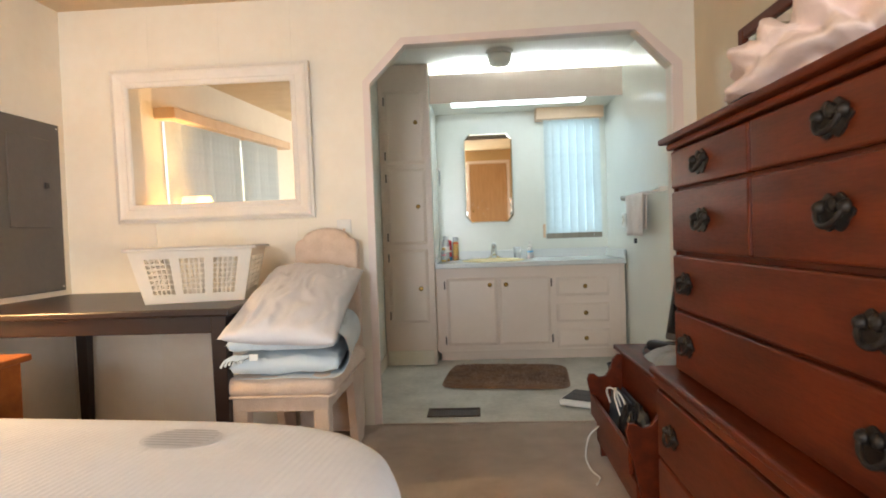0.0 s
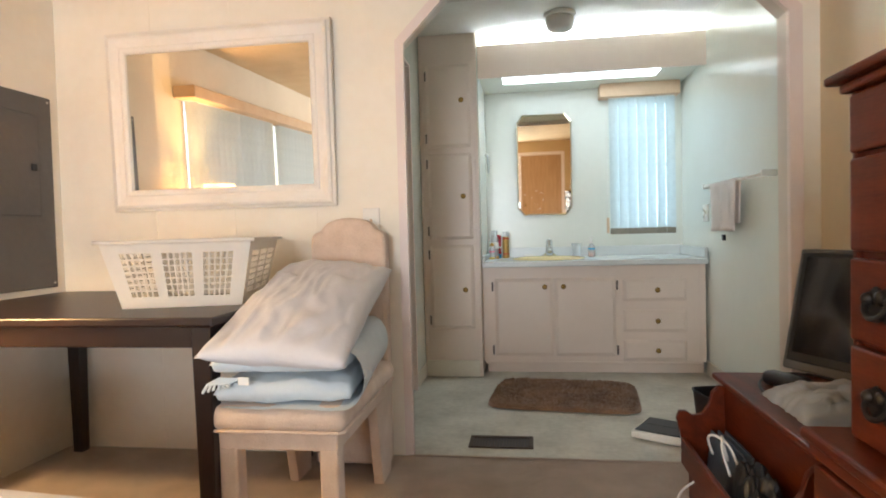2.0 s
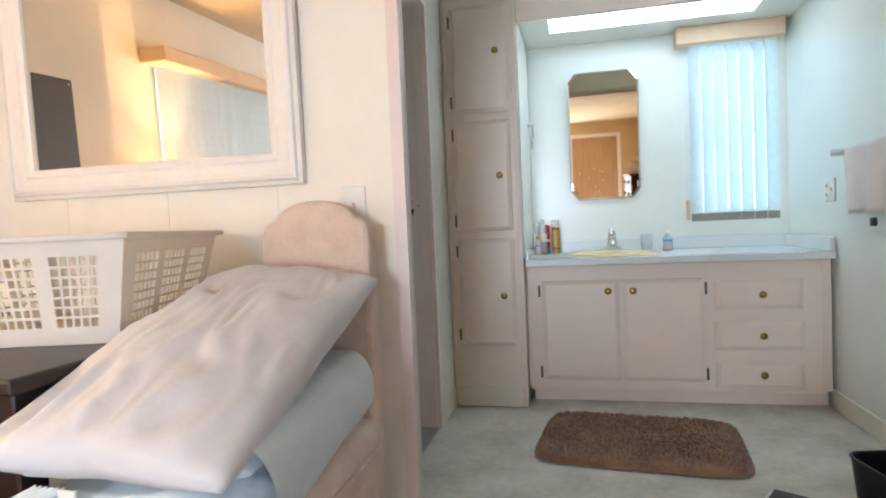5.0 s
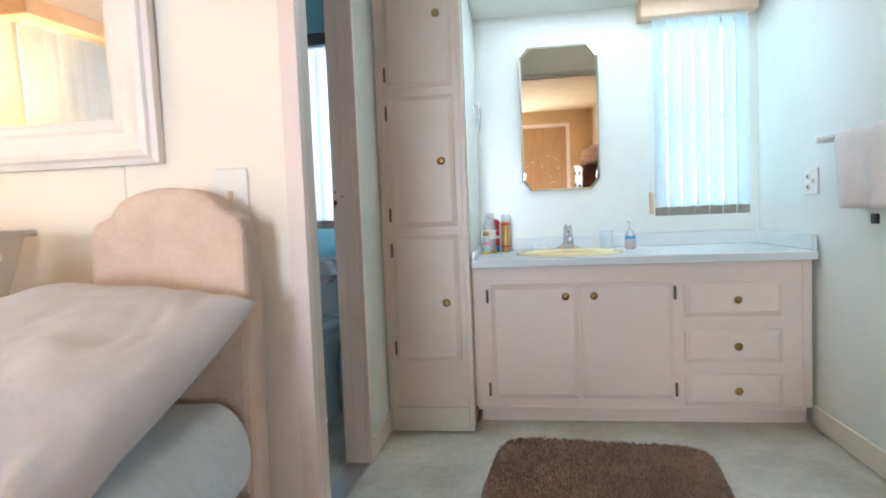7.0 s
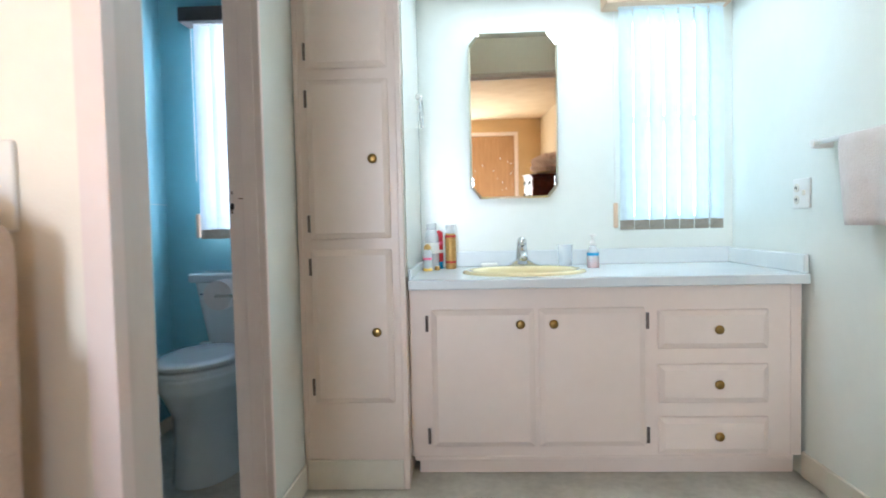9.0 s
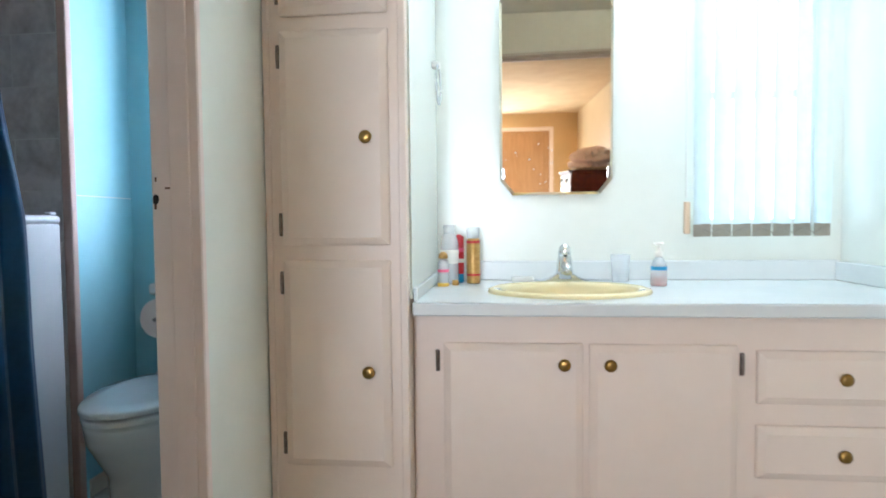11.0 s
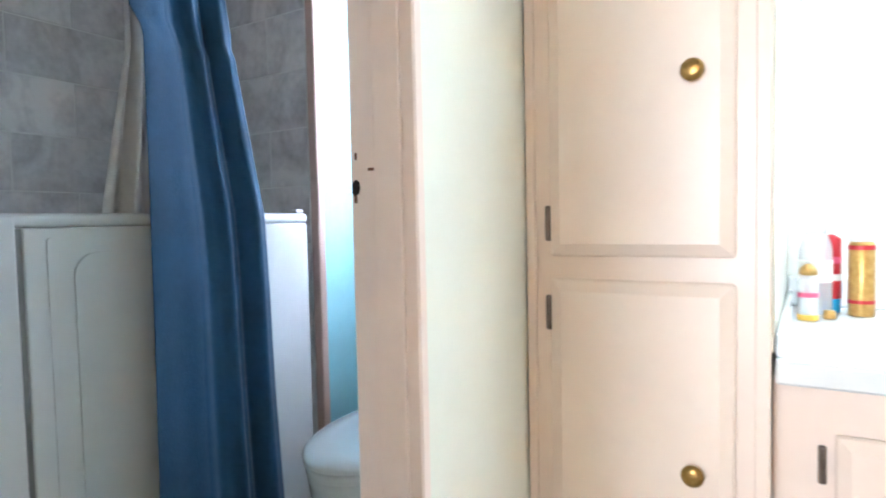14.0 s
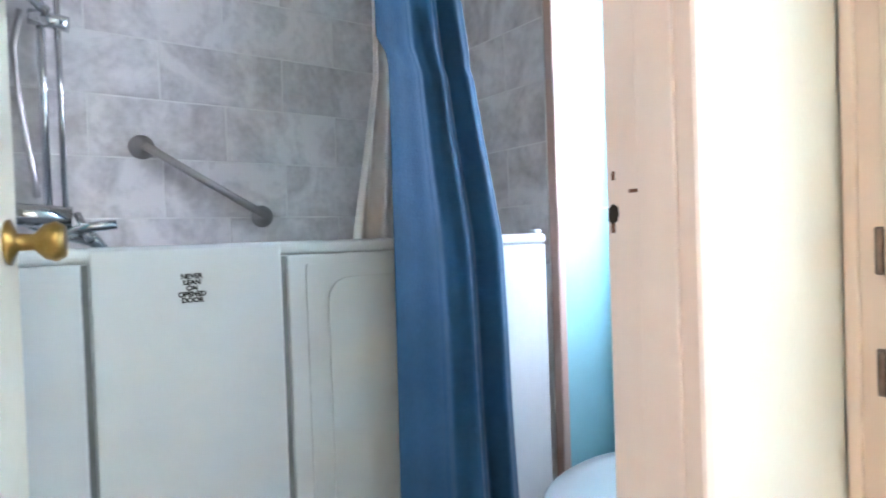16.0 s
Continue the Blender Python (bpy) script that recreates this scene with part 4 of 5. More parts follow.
part("roll", turned([(0.02, 0), (0.055, 0), (0.055, 0.1), (0.02, 0.1)], Matrix.Translation((-0.455, 4.48, 0.757)) @ pose(0, 0, 0, 90), 24), LINEN, tp, smooth=False)
part("holder", tube([(-0.2635, 4.36, 0.757), (-0.455, 4.36, 0.757), (-0.455, 4.49, 0.757)], 0.006, 8), CHROME, tp)


def mat_f(u, v):
    x, y = 2 * u - 1, 2 * v - 1
    d = (abs(x) ** 6 + abs(y) ** 6) ** (1 / 6)
    q = max(abs(x), abs(y))
    f = q / d if d > 1e-6 else 1
    edge = min(1, (1 - q) * 8)
    return (x * f * 0.27, y * f * 0.22, 0.003 + 0.016 * math.sqrt(max(0, edge)) + 0.003 * noise.noise((u * 30, v * 26, 5)) * edge)


BLUE_PILE = material("teal_blue_pile", "2E6678", 0.95, other="245566", scale=12, bump=0.6, bump_scale=260, sheen=0.3)
o = solid("bath_mat", surface(mat_f, 40, 34), BLUE_PILE, "small teal blue bath mat before the toilet", "bath mat", True)
o.location = (-0.64, 4.02, 0)
# ---- toilet room door, open inwards ----
dr = tagged(new("door_1"), "white painted door standing open into the toilet room", "door", kind="structure")
dr.matrix_world = pose(-0.268, 3.365, 0, 0, 0, 180 - 11)
part("leaf", boxed((0.0, -0.035, 0.012), (0.605, 0.0, 2.03), 0.003), BASEB, dr)
for q in (-1, 1):
    y = 0.0 if q > 0 else -0.035
    h = part("door_knob", turned([(0.03, 0), (0.031, 0.004), (0.012, 0.012), (0.011, 0.03), (0.024, 0.042), (0.028, 0.055), (0.022, 0.066)], Matrix.Translation((0.545, y, 1.065)) @ pose(0, 0, 0, -90 * q), 24), BRASS, dr, "worn brass door knob", True)
part("latch", boxed((0.605, -0.028, 1.04), (0.607, -0.008, 1.09)), BRASS, dr)
for z in (0.25, 1.75):
    part("hinge", turned([(0.007, 0), (0.007, 0.09)], pose(-0.004, -0.038, z), 8), BRASS, dr)
st = thing("strike_hole", "worn strike hole with chipped paint in the door frame", "strike")
part("hole", prism([(-0.264, 1.064), (-0.259, 1.060), (-0.253, 1.063), (-0.2505, 1.071), (-0.252, 1.080), (-0.258, 1.083), (-0.2635, 1.078)], "y", DY1 - 0.0015, DY1 + 0.001), DARK, st)
WOODCHIP = material("bare_wood_chip", "6A4632", 0.7)
for lo, hi in (((-0.2615, DY1 - 0.0008, 1.05), (-0.256, DY1 + 0.001, 1.066)), ((-0.259, DY1 - 0.0008, 1.11), (-0.255, DY1 + 0.001, 1.12)), ((-0.236, DY1 - 0.0008, 1.094), (-0.221, DY1 + 0.001, 1.098)), ((-0.2615, DY1 - 0.0008, 1.068), (-0.254, DY1 + 0.001, 1.076))):
    part("paint_chip", boxed(lo, hi), WOODCHIP, st)

# ---- walk-in tub ----
tub = thing("walk_in_tub", "white acrylic walk-in tub with a front door", "bathtub")
ZT = 1.056
X0 = -1.85
bm = bmesh.new()
for lo, hi in (((TUB_X - 0.06, TUB_Y0, 0.0), (TUB_X - 0.008, TUB_Y1 - 0.02, ZT - 0.03)), ((X0, TUB_Y0, 0.0), (X0 + 0.07, TUB_Y1 - 0.02, ZT)),
               ((X0 + 0.07, TUB_Y0, 0.0), (TUB_X - 0.06, TUB_Y0 + 0.14, ZT)), ((X0 + 0.07, TUB_Y1 - 0.10, 0.0), (TUB_X - 0.06, TUB_Y1 - 0.02, ZT)),
               ((X0 + 0.07, TUB_Y0 + 0.14, 0.0), (TUB_X - 0.06, TUB_Y1 - 0.10, 0.12)), ((X0 + 0.07, 4.2, 0.12), (TUB_X - 0.06, TUB_Y1 - 0.10, 0.45))):
    box(bm, lo, hi, 0.006)
part("shell", bm, TUB, tub)
part("rim", boxed((TUB_X - 0.07, TUB_Y0, ZT - 0.03), (TUB_X, TUB_Y1 - 0.014, ZT), 0.012, 3), TUB, tub)
part("end_panel", boxed((TUB_X - 0.012, 4.575, 0.03), (TUB_X - 0.004, TUB_Y1 - 0.016, ZT - 0.032), 0.003), TUB, tub)
door = part("door", boxed((TUB_X - 0.01, 3.616, 0.03), (TUB_X + 0.002, 3.974, ZT - 0.006), 0.005, 2), TUB, tub)
fp = part("front_panel", boxed((TUB_X - 0.01, 3.986, 0.03), (TUB_X, 4.57, ZT - 0.03), 0.005, 2), TUB, tub)


def round_rect(y0, y1, z0, z1, r):
    pts = []
    for cy, cz, a0 in ((y1 - r, z1 - r, 0), (y0 + r, z1 - r, 90), (y0 + r, z0 + r, 180), (y1 - r, z0 + r, 270)):
        for k in range(6):
            a = radians(a0 + 18 * k)
            pts.append((cy + r * math.cos(a), cz + r * math.sin(a)))
    return pts


part("outer_field", prism(round_rect(4.028, 4.545, 0.1, 1.004, 0.008), "x", TUB_X, TUB_X + 0.0035), TUB, fp)
part("inner_field", prism(round_rect(4.078, 4.51, 0.16, 0.97, 0.05), "x", TUB_X + 0.0035, TUB_X + 0.008), TUB, fp)
lp = part("left_panel", boxed((TUB_X - 0.01, TUB_Y0 + 0.01, 0.03), (TUB_X, 3.604, ZT - 0.03), 0.005, 2), TUB, tub)
part("left_field", prism(round_rect(TUB_Y0 + 0.04, 3.565, 0.1, 0.998, 0.01), "x", TUB_X, TUB_X + 0.004), TUB, lp)
# Grey strips in the door gaps: the seam's shadow put into colour
SEAM = material("tub_seam_shadow", "7F8484", 0.6)
for y in (3.61, 3.98):
    part("seam_strip", boxed((TUB_X - 0.009, y - 0.005, 0.03), (TUB_X - 0.003, y + 0.005, ZT - 0.032)), SEAM, tub, "grey strip in the door gap, coloured as its shade")
part("latch_cover", boxed((TUB_X - 0.03, 4.74, ZT), (TUB_X - 0.004, 4.772, ZT + 0.012), 0.004), TUB, tub)
for k, word in enumerate(("NEVER", "LEAN", "ON", "OPENED", "DOOR")):
    cu = bpy.data.curves.new("warning_text", "FONT")
    cu.body, cu.size, cu.align_x, cu.extrude = word, 0.0135, "CENTER", 0.0004
    cu.offset = 0.0006
    cu.materials.append(BLACK)
    tob = new("lettering", cu)
    tob.parent = door
    tob.matrix_local = Matrix.Translation((TUB_X + 0.0025, 3.79, 0.989 - k * 0.0118)) @ pose(0, 0, 0, 90, 0, 90)
    tagged(tob, "black printed warning line on the tub door")

# grab bar and shower fittings
gb = thing("grab_bar", "brushed steel grab bar, fixed at a slant", "grab bar")
ga, gc = Vector((-1.81, 3.839, 1.365)), Vector((-1.81, 4.207, 1.148))
part("bar", tube([ga, gc], 0.0125, 14), STEEL, gb, smooth=True)
for p in (ga, gc):
    m = Matrix.Translation((-1.852, p.y, p.z)) @ pose(0, 0, 0, 0, 90)
    part("flange", turned([(0.038, 0), (0.037, 0.006), (0.015, 0.01), (0.0125, 0.042)], m, 24), STEEL, gb, smooth=True)
sh = thing("hand_shower", "chrome hand shower on a slide bar", "shower")
for y in (3.590, 3.630):
    part("slide_bar", tube([(-1.80, y, 1.12), (-1.80, y, 1.95)], 0.011 if y < 3.615 else 0.008, 10), CHROME, sh, smooth=True)
part("slider", tube([(-1.80, 3.565, 1.70), (-1.78, 3.655, 1.685)], 0.022, 12), CHROME, sh, smooth=True)
part("hand_piece", tube([(-1.77, 3.605, 1.71), (-1.74, 3.565, 1.735), (-1.70, 3.495, 1.75)], 0.014, 10), CHROME, sh, smooth=True)
part("hose", tube([(-1.76, 3.545, 1.70), (-1.77, 3.525, 1.6), (-1.78, 3.535, 1.45), (-1.78, 3.555, 1.3), (-1.77, 3.565, 1.2)], 0.009, 8), STEEL, sh, smooth=True)
for z in (1.16, 1.93):
    part("bracket", tube([(-1.852, 3.610, z), (-1.79, 3.610, z)], 0.015, 10), CHROME, sh, smooth=True)
tf = thing("tub_faucet", "chrome deck-mounted tub mixer with levers", "faucet")
part("body", tube([(-1.30, 3.450, 1.135), (-1.30, 3.610, 1.12)], 0.024, 14), CHROME, tf, smooth=True)
for y in (3.490, 3.580):
    part("riser", turned([(0.028, 0), (0.026, 0.006), (0.014, 0.012), (0.014, 0.09)], pose(-1.30, y, 1.04), 16), CHROME, tf, smooth=True)
part("spout", tube([(-1.31, 3.530, 1.12), (-1.33, 3.580, 1.095), (-1.33, 3.650, 1.075), (-1.33, 3.665, 1.05)], 0.016, 12), CHROME, tf, smooth=True)
part("lever", tube([(-1.28, 3.590, 1.085), (-1.27, 3.640, 1.10), (-1.26, 3.690, 1.105)], 0.011, 10), CHROME, tf, smooth=True)
part("cross_handle", tube([(-1.30, 3.620, 1.13), (-1.27, 3.640, 1.07)], 0.008, 8), CHROME, tf, smooth=True)

# ---- shower curtain, gathered, and its liner ----
cur = thing("shower_curtain", "dark blue fabric shower curtain gathered in folds", "curtain")


def curtain_f(u, v):
    z = 0.10 + (2.20 - 0.10) * v
    g = max(0.0, z - 1.05)
    left = 4.20 + 0.012 * v - (0.03 if z > 1.485 else 0.0)
    right = 4.578 + 0.05 * max(0.0, 1.05 - z) - 0.21 * g
    y = left + (right - left) * u + 0.006 * math.sin(5 * u + 3 * v)
    amp = (0.002 + 0.022 * min(1.0, max(0.0, u - 0.35) * 2.4)) * (1 - 0.3 * g)
    x = -1.0 + amp * math.sin(u * 2 * math.pi * 3.6 + 0.6 + 0.5 * math.sin(3 * v)) + 0.005 * min(1.0, max(0.0, u - 0.35) * 3) * math.sin(u * 2 * math.pi * 8.7 + 2 * v) + 0.010 * noise.noise((u * 3, v * 4, 1))
    if u < 0.35:
        x = x * u / 0.35 + (-0.985) * (1 - u / 0.35)
    if 1.46 < z < 1.50:
        x -= 0.010
    return (x, y, z)


part("cloth", surface(curtain_f, 160, 70, 0.002), CURTAIN, cur, smooth=True)
part("rod", tube([(-1.0, TUB_Y0, 2.215), (-1.0, 4.818, 2.215)], 0.012, 12), STEEL, cur, "steel curtain rod", True)
for k in range(6):
    part("ring", tube(arc((-1.0, 4.21 + k * 0.024, 2.206), 0.022, 0, 345, 16, "xz"), 0.002, 5, closed=True), CHROME, cur)


def liner_f(u, v):
    z = 0.98 + 1.2 * v
    g = max(0, min(1, (z - 1.05) / 0.42))
    y0 = 4.185 + 0.075 * g
    y = y0 + (4.33 - y0) * u
    return (-1.14 + 0.02 * math.sin(u * 14 + v), y, z)


solid("curtain_liner", surface(liner_f, 50, 20, 0.001), LINER, "white translucent curtain liner hanging inside the tub", "curtain liner", True)

# ---- bedroom ----
ep = thing("electric_panel", "grey steel electrical panel with a hinged cover", "electric panel")
part("box", boxed((-1.703, 2.38, 0.793), (-1.688, 2.945, 1.692), 0.004), GREY_METAL, ep)
d = part("door", boxed((-1.689, 2.57, 1.13), (-1.682, 2.86, 1.60), 0.004), GREY_METAL, ep)
part("latch", boxed((-1.682, 2.81, 1.34), (-1.676, 2.84, 1.37), 0.002), BLACK, d, "small black latch")
for y in (2.40, 2.925):
    for z in (0.815, 1.67):
        part("screw", turned([(0.006, 0), (0.004, 0.003)], Matrix.Translation((-1.688, y, z)) @ pose(0, 0, 0, 0, 90), 10), STEEL, ep)

tbl = thing("dining_table", "black-brown wooden table against the wall", "table")
tx0, tx1, ty0, ty1 = -1.695, -0.405, 2.08, 2.985
part("tabletop", boxed((tx0, ty0, 0.735), (tx1, ty1, 0.765), 0.006, 2), BLACKWOOD, tbl)
for lo, hi in (((tx0 + 0.07, ty0 + 0.03, 0.665), (tx1 - 0.07, ty0 + 0.05, 0.735)), ((tx0 + 0.07, ty1 - 0.05, 0.665), (tx1 - 0.07, ty1 - 0.03, 0.735)),
               ((tx0 + 0.03, ty0 + 0.07, 0.665), (tx0 + 0.05, ty1 - 0.07, 0.735)), ((tx1 - 0.05, ty0 + 0.07, 0.665), (tx1 - 0.03, ty1 - 0.07, 0.735))):
    part("apron", boxed(lo, hi, 0.003), BLACKWOOD, tbl)
for x in (tx0 + 0.07, tx1 - 0.085):
    for y in (ty0 + 0.02, ty1 - 0.085):
        bm = boxed((x, y, 0.0), (x + 0.065, y + 0.065, 0.735), 0.004)
        for v in bm.verts:
            if v.co.z < 0.3:
                v.co.x = x + 0.0325 + (v.co.x - x - 0.0325) * 0.75
                v.co.y = y + 0.0325 + (v.co.y - y - 0.0325) * 0.75
        part("leg", bm, BLACKWOOD, tbl)

bk = thing("laundry_basket", "white plastic laundry basket with lattice sides", "laundry basket", pose(-0.713, 2.545, 0.766, 0, 0, 14))
BASKET = translucent("white_basket_plastic", "F4F0E8", 0.45, 0.03)


def bk_pt(side, s, v):
    """A point on a sloping side: s from -1 to 1 along it, v from 0 to 1 upwards."""
    hx, hy = 0.205 + 0.05 * v, 0.215 + 0.05 * v
    z = 0.235 * v
    return {0: (s * hx, -hy, z), 1: (hx, s * hy, z), 2: (-s * hx, hy, z), 3: (-hx, -s * hy, z)}[side]


def strip(side, s0, s1, v0, v1, bm, t=0.004):
    q = [Vector(bk_pt(side, s, v)) for s, v in ((s0, v0), (s1, v0), (s1, v1), (s0, v1))]
    n = (q[1] - q[0]).cross(q[3] - q[0]).normalized() * t
    a = [bm.verts.new(p) for p in q]
    b = [bm.verts.new(p - n) for p in q]
    bm.faces.new(a)
    bm.faces.new(b[::-1])
    for k in range(4):
        bm.faces.new((a[k], b[k], b[(k + 1) % 4], a[(k + 1) % 4]))


for side in range(4):
    wins = [(-0.78, -0.36), (-0.21, 0.21), (0.36, 0.78)]
    panel = None
    for s0, s1, v0, v1 in [(-1, 1, 0, 0.17), (-1, 1, 0.83, 1), (-1, -0.78, 0.17, 0.83), (-0.36, -0.21, 0.17, 0.83), (0.21, 0.36, 0.17, 0.83), (0.78, 1, 0.17, 0.83)]:
        bm = bmesh.new()
        strip(side, s0, s1, v0, v1, bm)
        panel = part("side_strip", bm, BASKET, bk)
    for a, b in wins:
        for k in range(1, 5):
            c = a + (b - a) * k / 5
            bm = bmesh.new()
            strip(side, c - 0.012, c + 0.012, 0.17, 0.83, bm, 0.003)
            part("upright_bar", bm, BASKET, bk)
        for k in range(1, 7):
            c = 0.17 + 0.66 * k / 7
            bm = bmesh.new()
            strip(side, a, b, c - 0.012, c + 0.012, bm, 0.0025)
            part("cross_bar", bm, BASKET, bk)
part("bottom", boxed((-0.205, -0.215, 0), (0.205, 0.215, 0.004)), BASKET, bk)
rim = [(-0.26, -0.27), (0.26, -0.27), (0.26, 0.27), (-0.26, 0.27)]
bm = bmesh.new()
for (a, b), (c, d2) in zip(rim, rim[1:] + rim[:1]):
    lo, hi = (min(a, c) - 0.012, min(b, d2) - 0.012, 0.228), (max(a, c) + 0.012, max(b, d2) + 0.012, 0.242)
    box(bm, lo, hi, 0.005, 2)
part("rim", bm, BASKET, bk)

# upholstered chair
ch = thing("upholstered_chair", "beige damask parsons chair with an arched back", "chair")


def back_outline():
    pts = [(-0.372, 0.02), (-0.372, 0.985), (-0.368, 1.005), (-0.352, 1.02)]
    for k in range(13):
        a = math.pi * (1 - k / 12)
        pts.append((-0.207 + 0.118 * math.cos(a), 1.026 + 0.054 * math.sin(a)))
    return pts + [(-0.062, 1.02), (-0.046, 1.005), (-0.042, 0.985), (-0.042, 0.02)]


bm = prism(back_outline(), "y", 2.82, 2.90, 0.014)
for v in bm.verts:
    v.co.y += 0.05 * (v.co.z - 0.5) if v.co.z > 0.5 else 0
part("backrest", bm, CLOTH_BEIGE, ch)
part("seat", boxed((-0.455, 2.108, 0.398), (-0.006, 2.815, 0.478), 0.036, 5), CLOTH_BEIGE, ch, smooth=True)
part("welt", tube([(-0.445, 2.80, 0.402), (-0.452, 2.13, 0.402), (-0.44, 2.113, 0.402), (-0.025, 2.113, 0.402), (-0.010, 2.13, 0.402), (-0.015, 2.80, 0.402)], 0.006, 8), CLOTH_BEIGE, ch)
part("seat_frame", boxed((-0.43, 2.135, 0.335), (-0.035, 2.82, 0.402), 0.008, 2), CLOTH_BEIGE, ch)
for x in (-0.43, -0.097):
    part("leg", boxed((x, 2.135, 0.0), (x + 0.062, 2.20, 0.345), 0.008, 2), CLOTH_BEIGE, ch)
for x in (-0.43, -0.075):
    part("back_leg", prism([(2.68, 0.0), (2.82, 0.0), (2.82, 0.34), (2.60, 0.34)], "x", x, x + 0.04, 0.004), CLOTH_BEIGE, ch)


def puff(cx, cy, hx, hy, thick, power=0.38, wrinkle=0.006, seed=1.0):
    """A stuffed cushion in its own plane."""
    bm = bmesh.new()
    nu, nv = 56, 44
    grids = []
    for s in (1, -1):
        g = []
        for i in range(nu + 1):
            row = []
            for j in range(nv + 1):
                u, v = 2 * i / nu - 1, 2 * j / nv - 1
                h = (max(0, (1 - u ** 2)) * max(0, (1 - v ** 2))) ** power
                pinch = 1 - 0.06 * (1 - abs(u)) * abs(v) ** 3 - 0.0
                pinch2 = 1 - 0.05 * (1 - abs(v)) * abs(u) ** 3
                n = noise.noise((u * 2.2 + seed, v * 3.1, seed)) * 1.3 + noise.noise((u * 5 + v * 3, v * 6, seed + 4)) * 0.8
                w = wrinkle * n * min(1, h * 2)
                row.append(bm.verts.new((cx + hx * u * pinch2, cy + hy * v * pinch, s * (thick * h) + w)))
            g.append(row)
        grids.append(g)
    for g, s in zip(grids, (1, -1)):
        for i in range(nu):
            for j in range(nv):
                q = (g[i][j], g[i + 1][j], g[i + 1][j + 1], g[i][j + 1])
                bm.faces.new(q if s > 0 else q[::-1])
    bmesh.ops.remove_doubles(bm, verts=bm.verts, dist=1e-4)
    return bm


def pillow_mesh():
    """A soft pillow with creases fanning in from its corners and a fuller middle."""
    bm = puff(0, 0, 0.222, 0.422, 0.088, 0.42, 0.004, 2.0)
    for v in bm.verts:
        x, y = v.co.x / 0.222, v.co.y / 0.422
        if v.co.z > 0.004:
            along = 0.8 * x + 1.6 * y
            across = 1.5 * x - 0.5 * y
            bend = noise.noise((along * 0.9, across * 0.9, 3.0))
            crease = noise.noise((across * 1.9 + 1.4 * bend, along * 0.8 + bend, 5.0))
            fine = noise.noise((across * 4.2 + 2.0 * bend, along * 1.3, 9.0))
            where = max(0.0, 0.35 + noise.noise((x * 1.3, y * 1.6, 12.0)))
            ridge = 0.008 - abs(crease) * 0.040 - abs(fine) * 0.024 * where
            v.co.z += ridge * min(1.0, 2.2 * (1 - x * x)) * min(1.0, 2.2 * (1 - y * y))
    return bm


pl = solid("pillow", pillow_mesh(), LINEN, "white cotton bed pillow leaning on the chair back", "pillow", True)
pl.matrix_world = pose(-0.208, 2.40, 0.758, 15.5, 4, 4)

qu = thing("folded_comforter", "pale blue comforter folded on the chair seat", "comforter")


def quilt_f(u, v):
    """A folded strip seen end-on: two thick layers joined by a round fold at +x."""
    n = 0.010 * noise.noise((u * 5, v * 4, 7)) + 0.004 * noise.noise((u * 14, v * 10, 2))
    path = u * 4
    r = 0.095
    if path < 1.5:
        x, z = -0.44 + (0.42) * path / 1.5, 0.663
    elif path < 2.5:
        a = math.pi / 2 - math.pi * (path - 1.5)
        x, z = -0.02 + (r - 0.03) * math.cos(a), 0.571 + 0.092 * math.sin(a)
    else:
        x, z = -0.02 - 0.40 * (path - 2.5) / 1.5, 0.479
    return (x + 0.02 * (1 - v) - 0.075 * v, 2.10 + 0.70 * v, z + n)


part("outer_layer", surface(quilt_f, 90, 40), BLUE_QUILT, qu, smooth=True)


def quilt_in(z0, t, seed, x1):
    bm = puff(0, 0, 0.215, 0.345, t, 0.16, 0.006, seed)
    bmesh.ops.transform(bm, matrix=pose(x1 - 0.03, 2.45, z0, 0, 0, 6), verts=bm.verts)
    return bm


part("upper_fold", quilt_in(0.615, 0.043, 3.0, -0.215), BLUE_QUILT, qu, smooth=True)
part("lower_fold", quilt_in(0.523, 0.045, 5.0, -0.205), BLUE_QUILT, qu, smooth=True)
part("care_tag", boxed((-0.33, 2.085, 0.555), (-0.295, 2.09, 0.58), 0.001), WHITE, qu, "small white care tag")
for k in range(6):
    part("tie", tube([(-0.40 + k * 0.012, 2.11, 0.57), (-0.43 + k * 0.012, 2.085, 0.555), (-0.445 + k * 0.018, 2.08, 0.53 + 0.004 * k)], 0.005, 6), BLUE_QUILT, qu)

# bed
BED = pose(-0.535, 0.305, 0, 0, 0, -5.5)
bed = thing("bed", "bed with a bare white knit mattress", "bed", BED)
BED_STOPS = [(0.985, 0.22), (1.0, 0.26), (1.0, 0.45), (0.994, 0.50), (0.98, 0.54), (0.955, 0.563), (0.92, 0.573), (0.7, 0.583), (0.35, 0.59), (0.01, 0.592)]


def mattress_f(u, v):
    a = 2 * math.pi * u
    c, s = math.cos(a), math.sin(a)
    p = 0.42
    x, y = math.copysign(abs(c) ** p, c), math.copysign(abs(s) ** p, s)
    k = v * (len(BED_STOPS) - 1)
    i = min(int(k), len(BED_STOPS) - 2)
    f = k - i
    r, z = (BED_STOPS[i][j] * (1 - f) + BED_STOPS[i + 1][j] * f for j in range(2))
    return (0.925 * x * r, 1.085 * y * r, z + 0.001 * noise.noise((x * r * 5, y * r * 5, 1.0)))


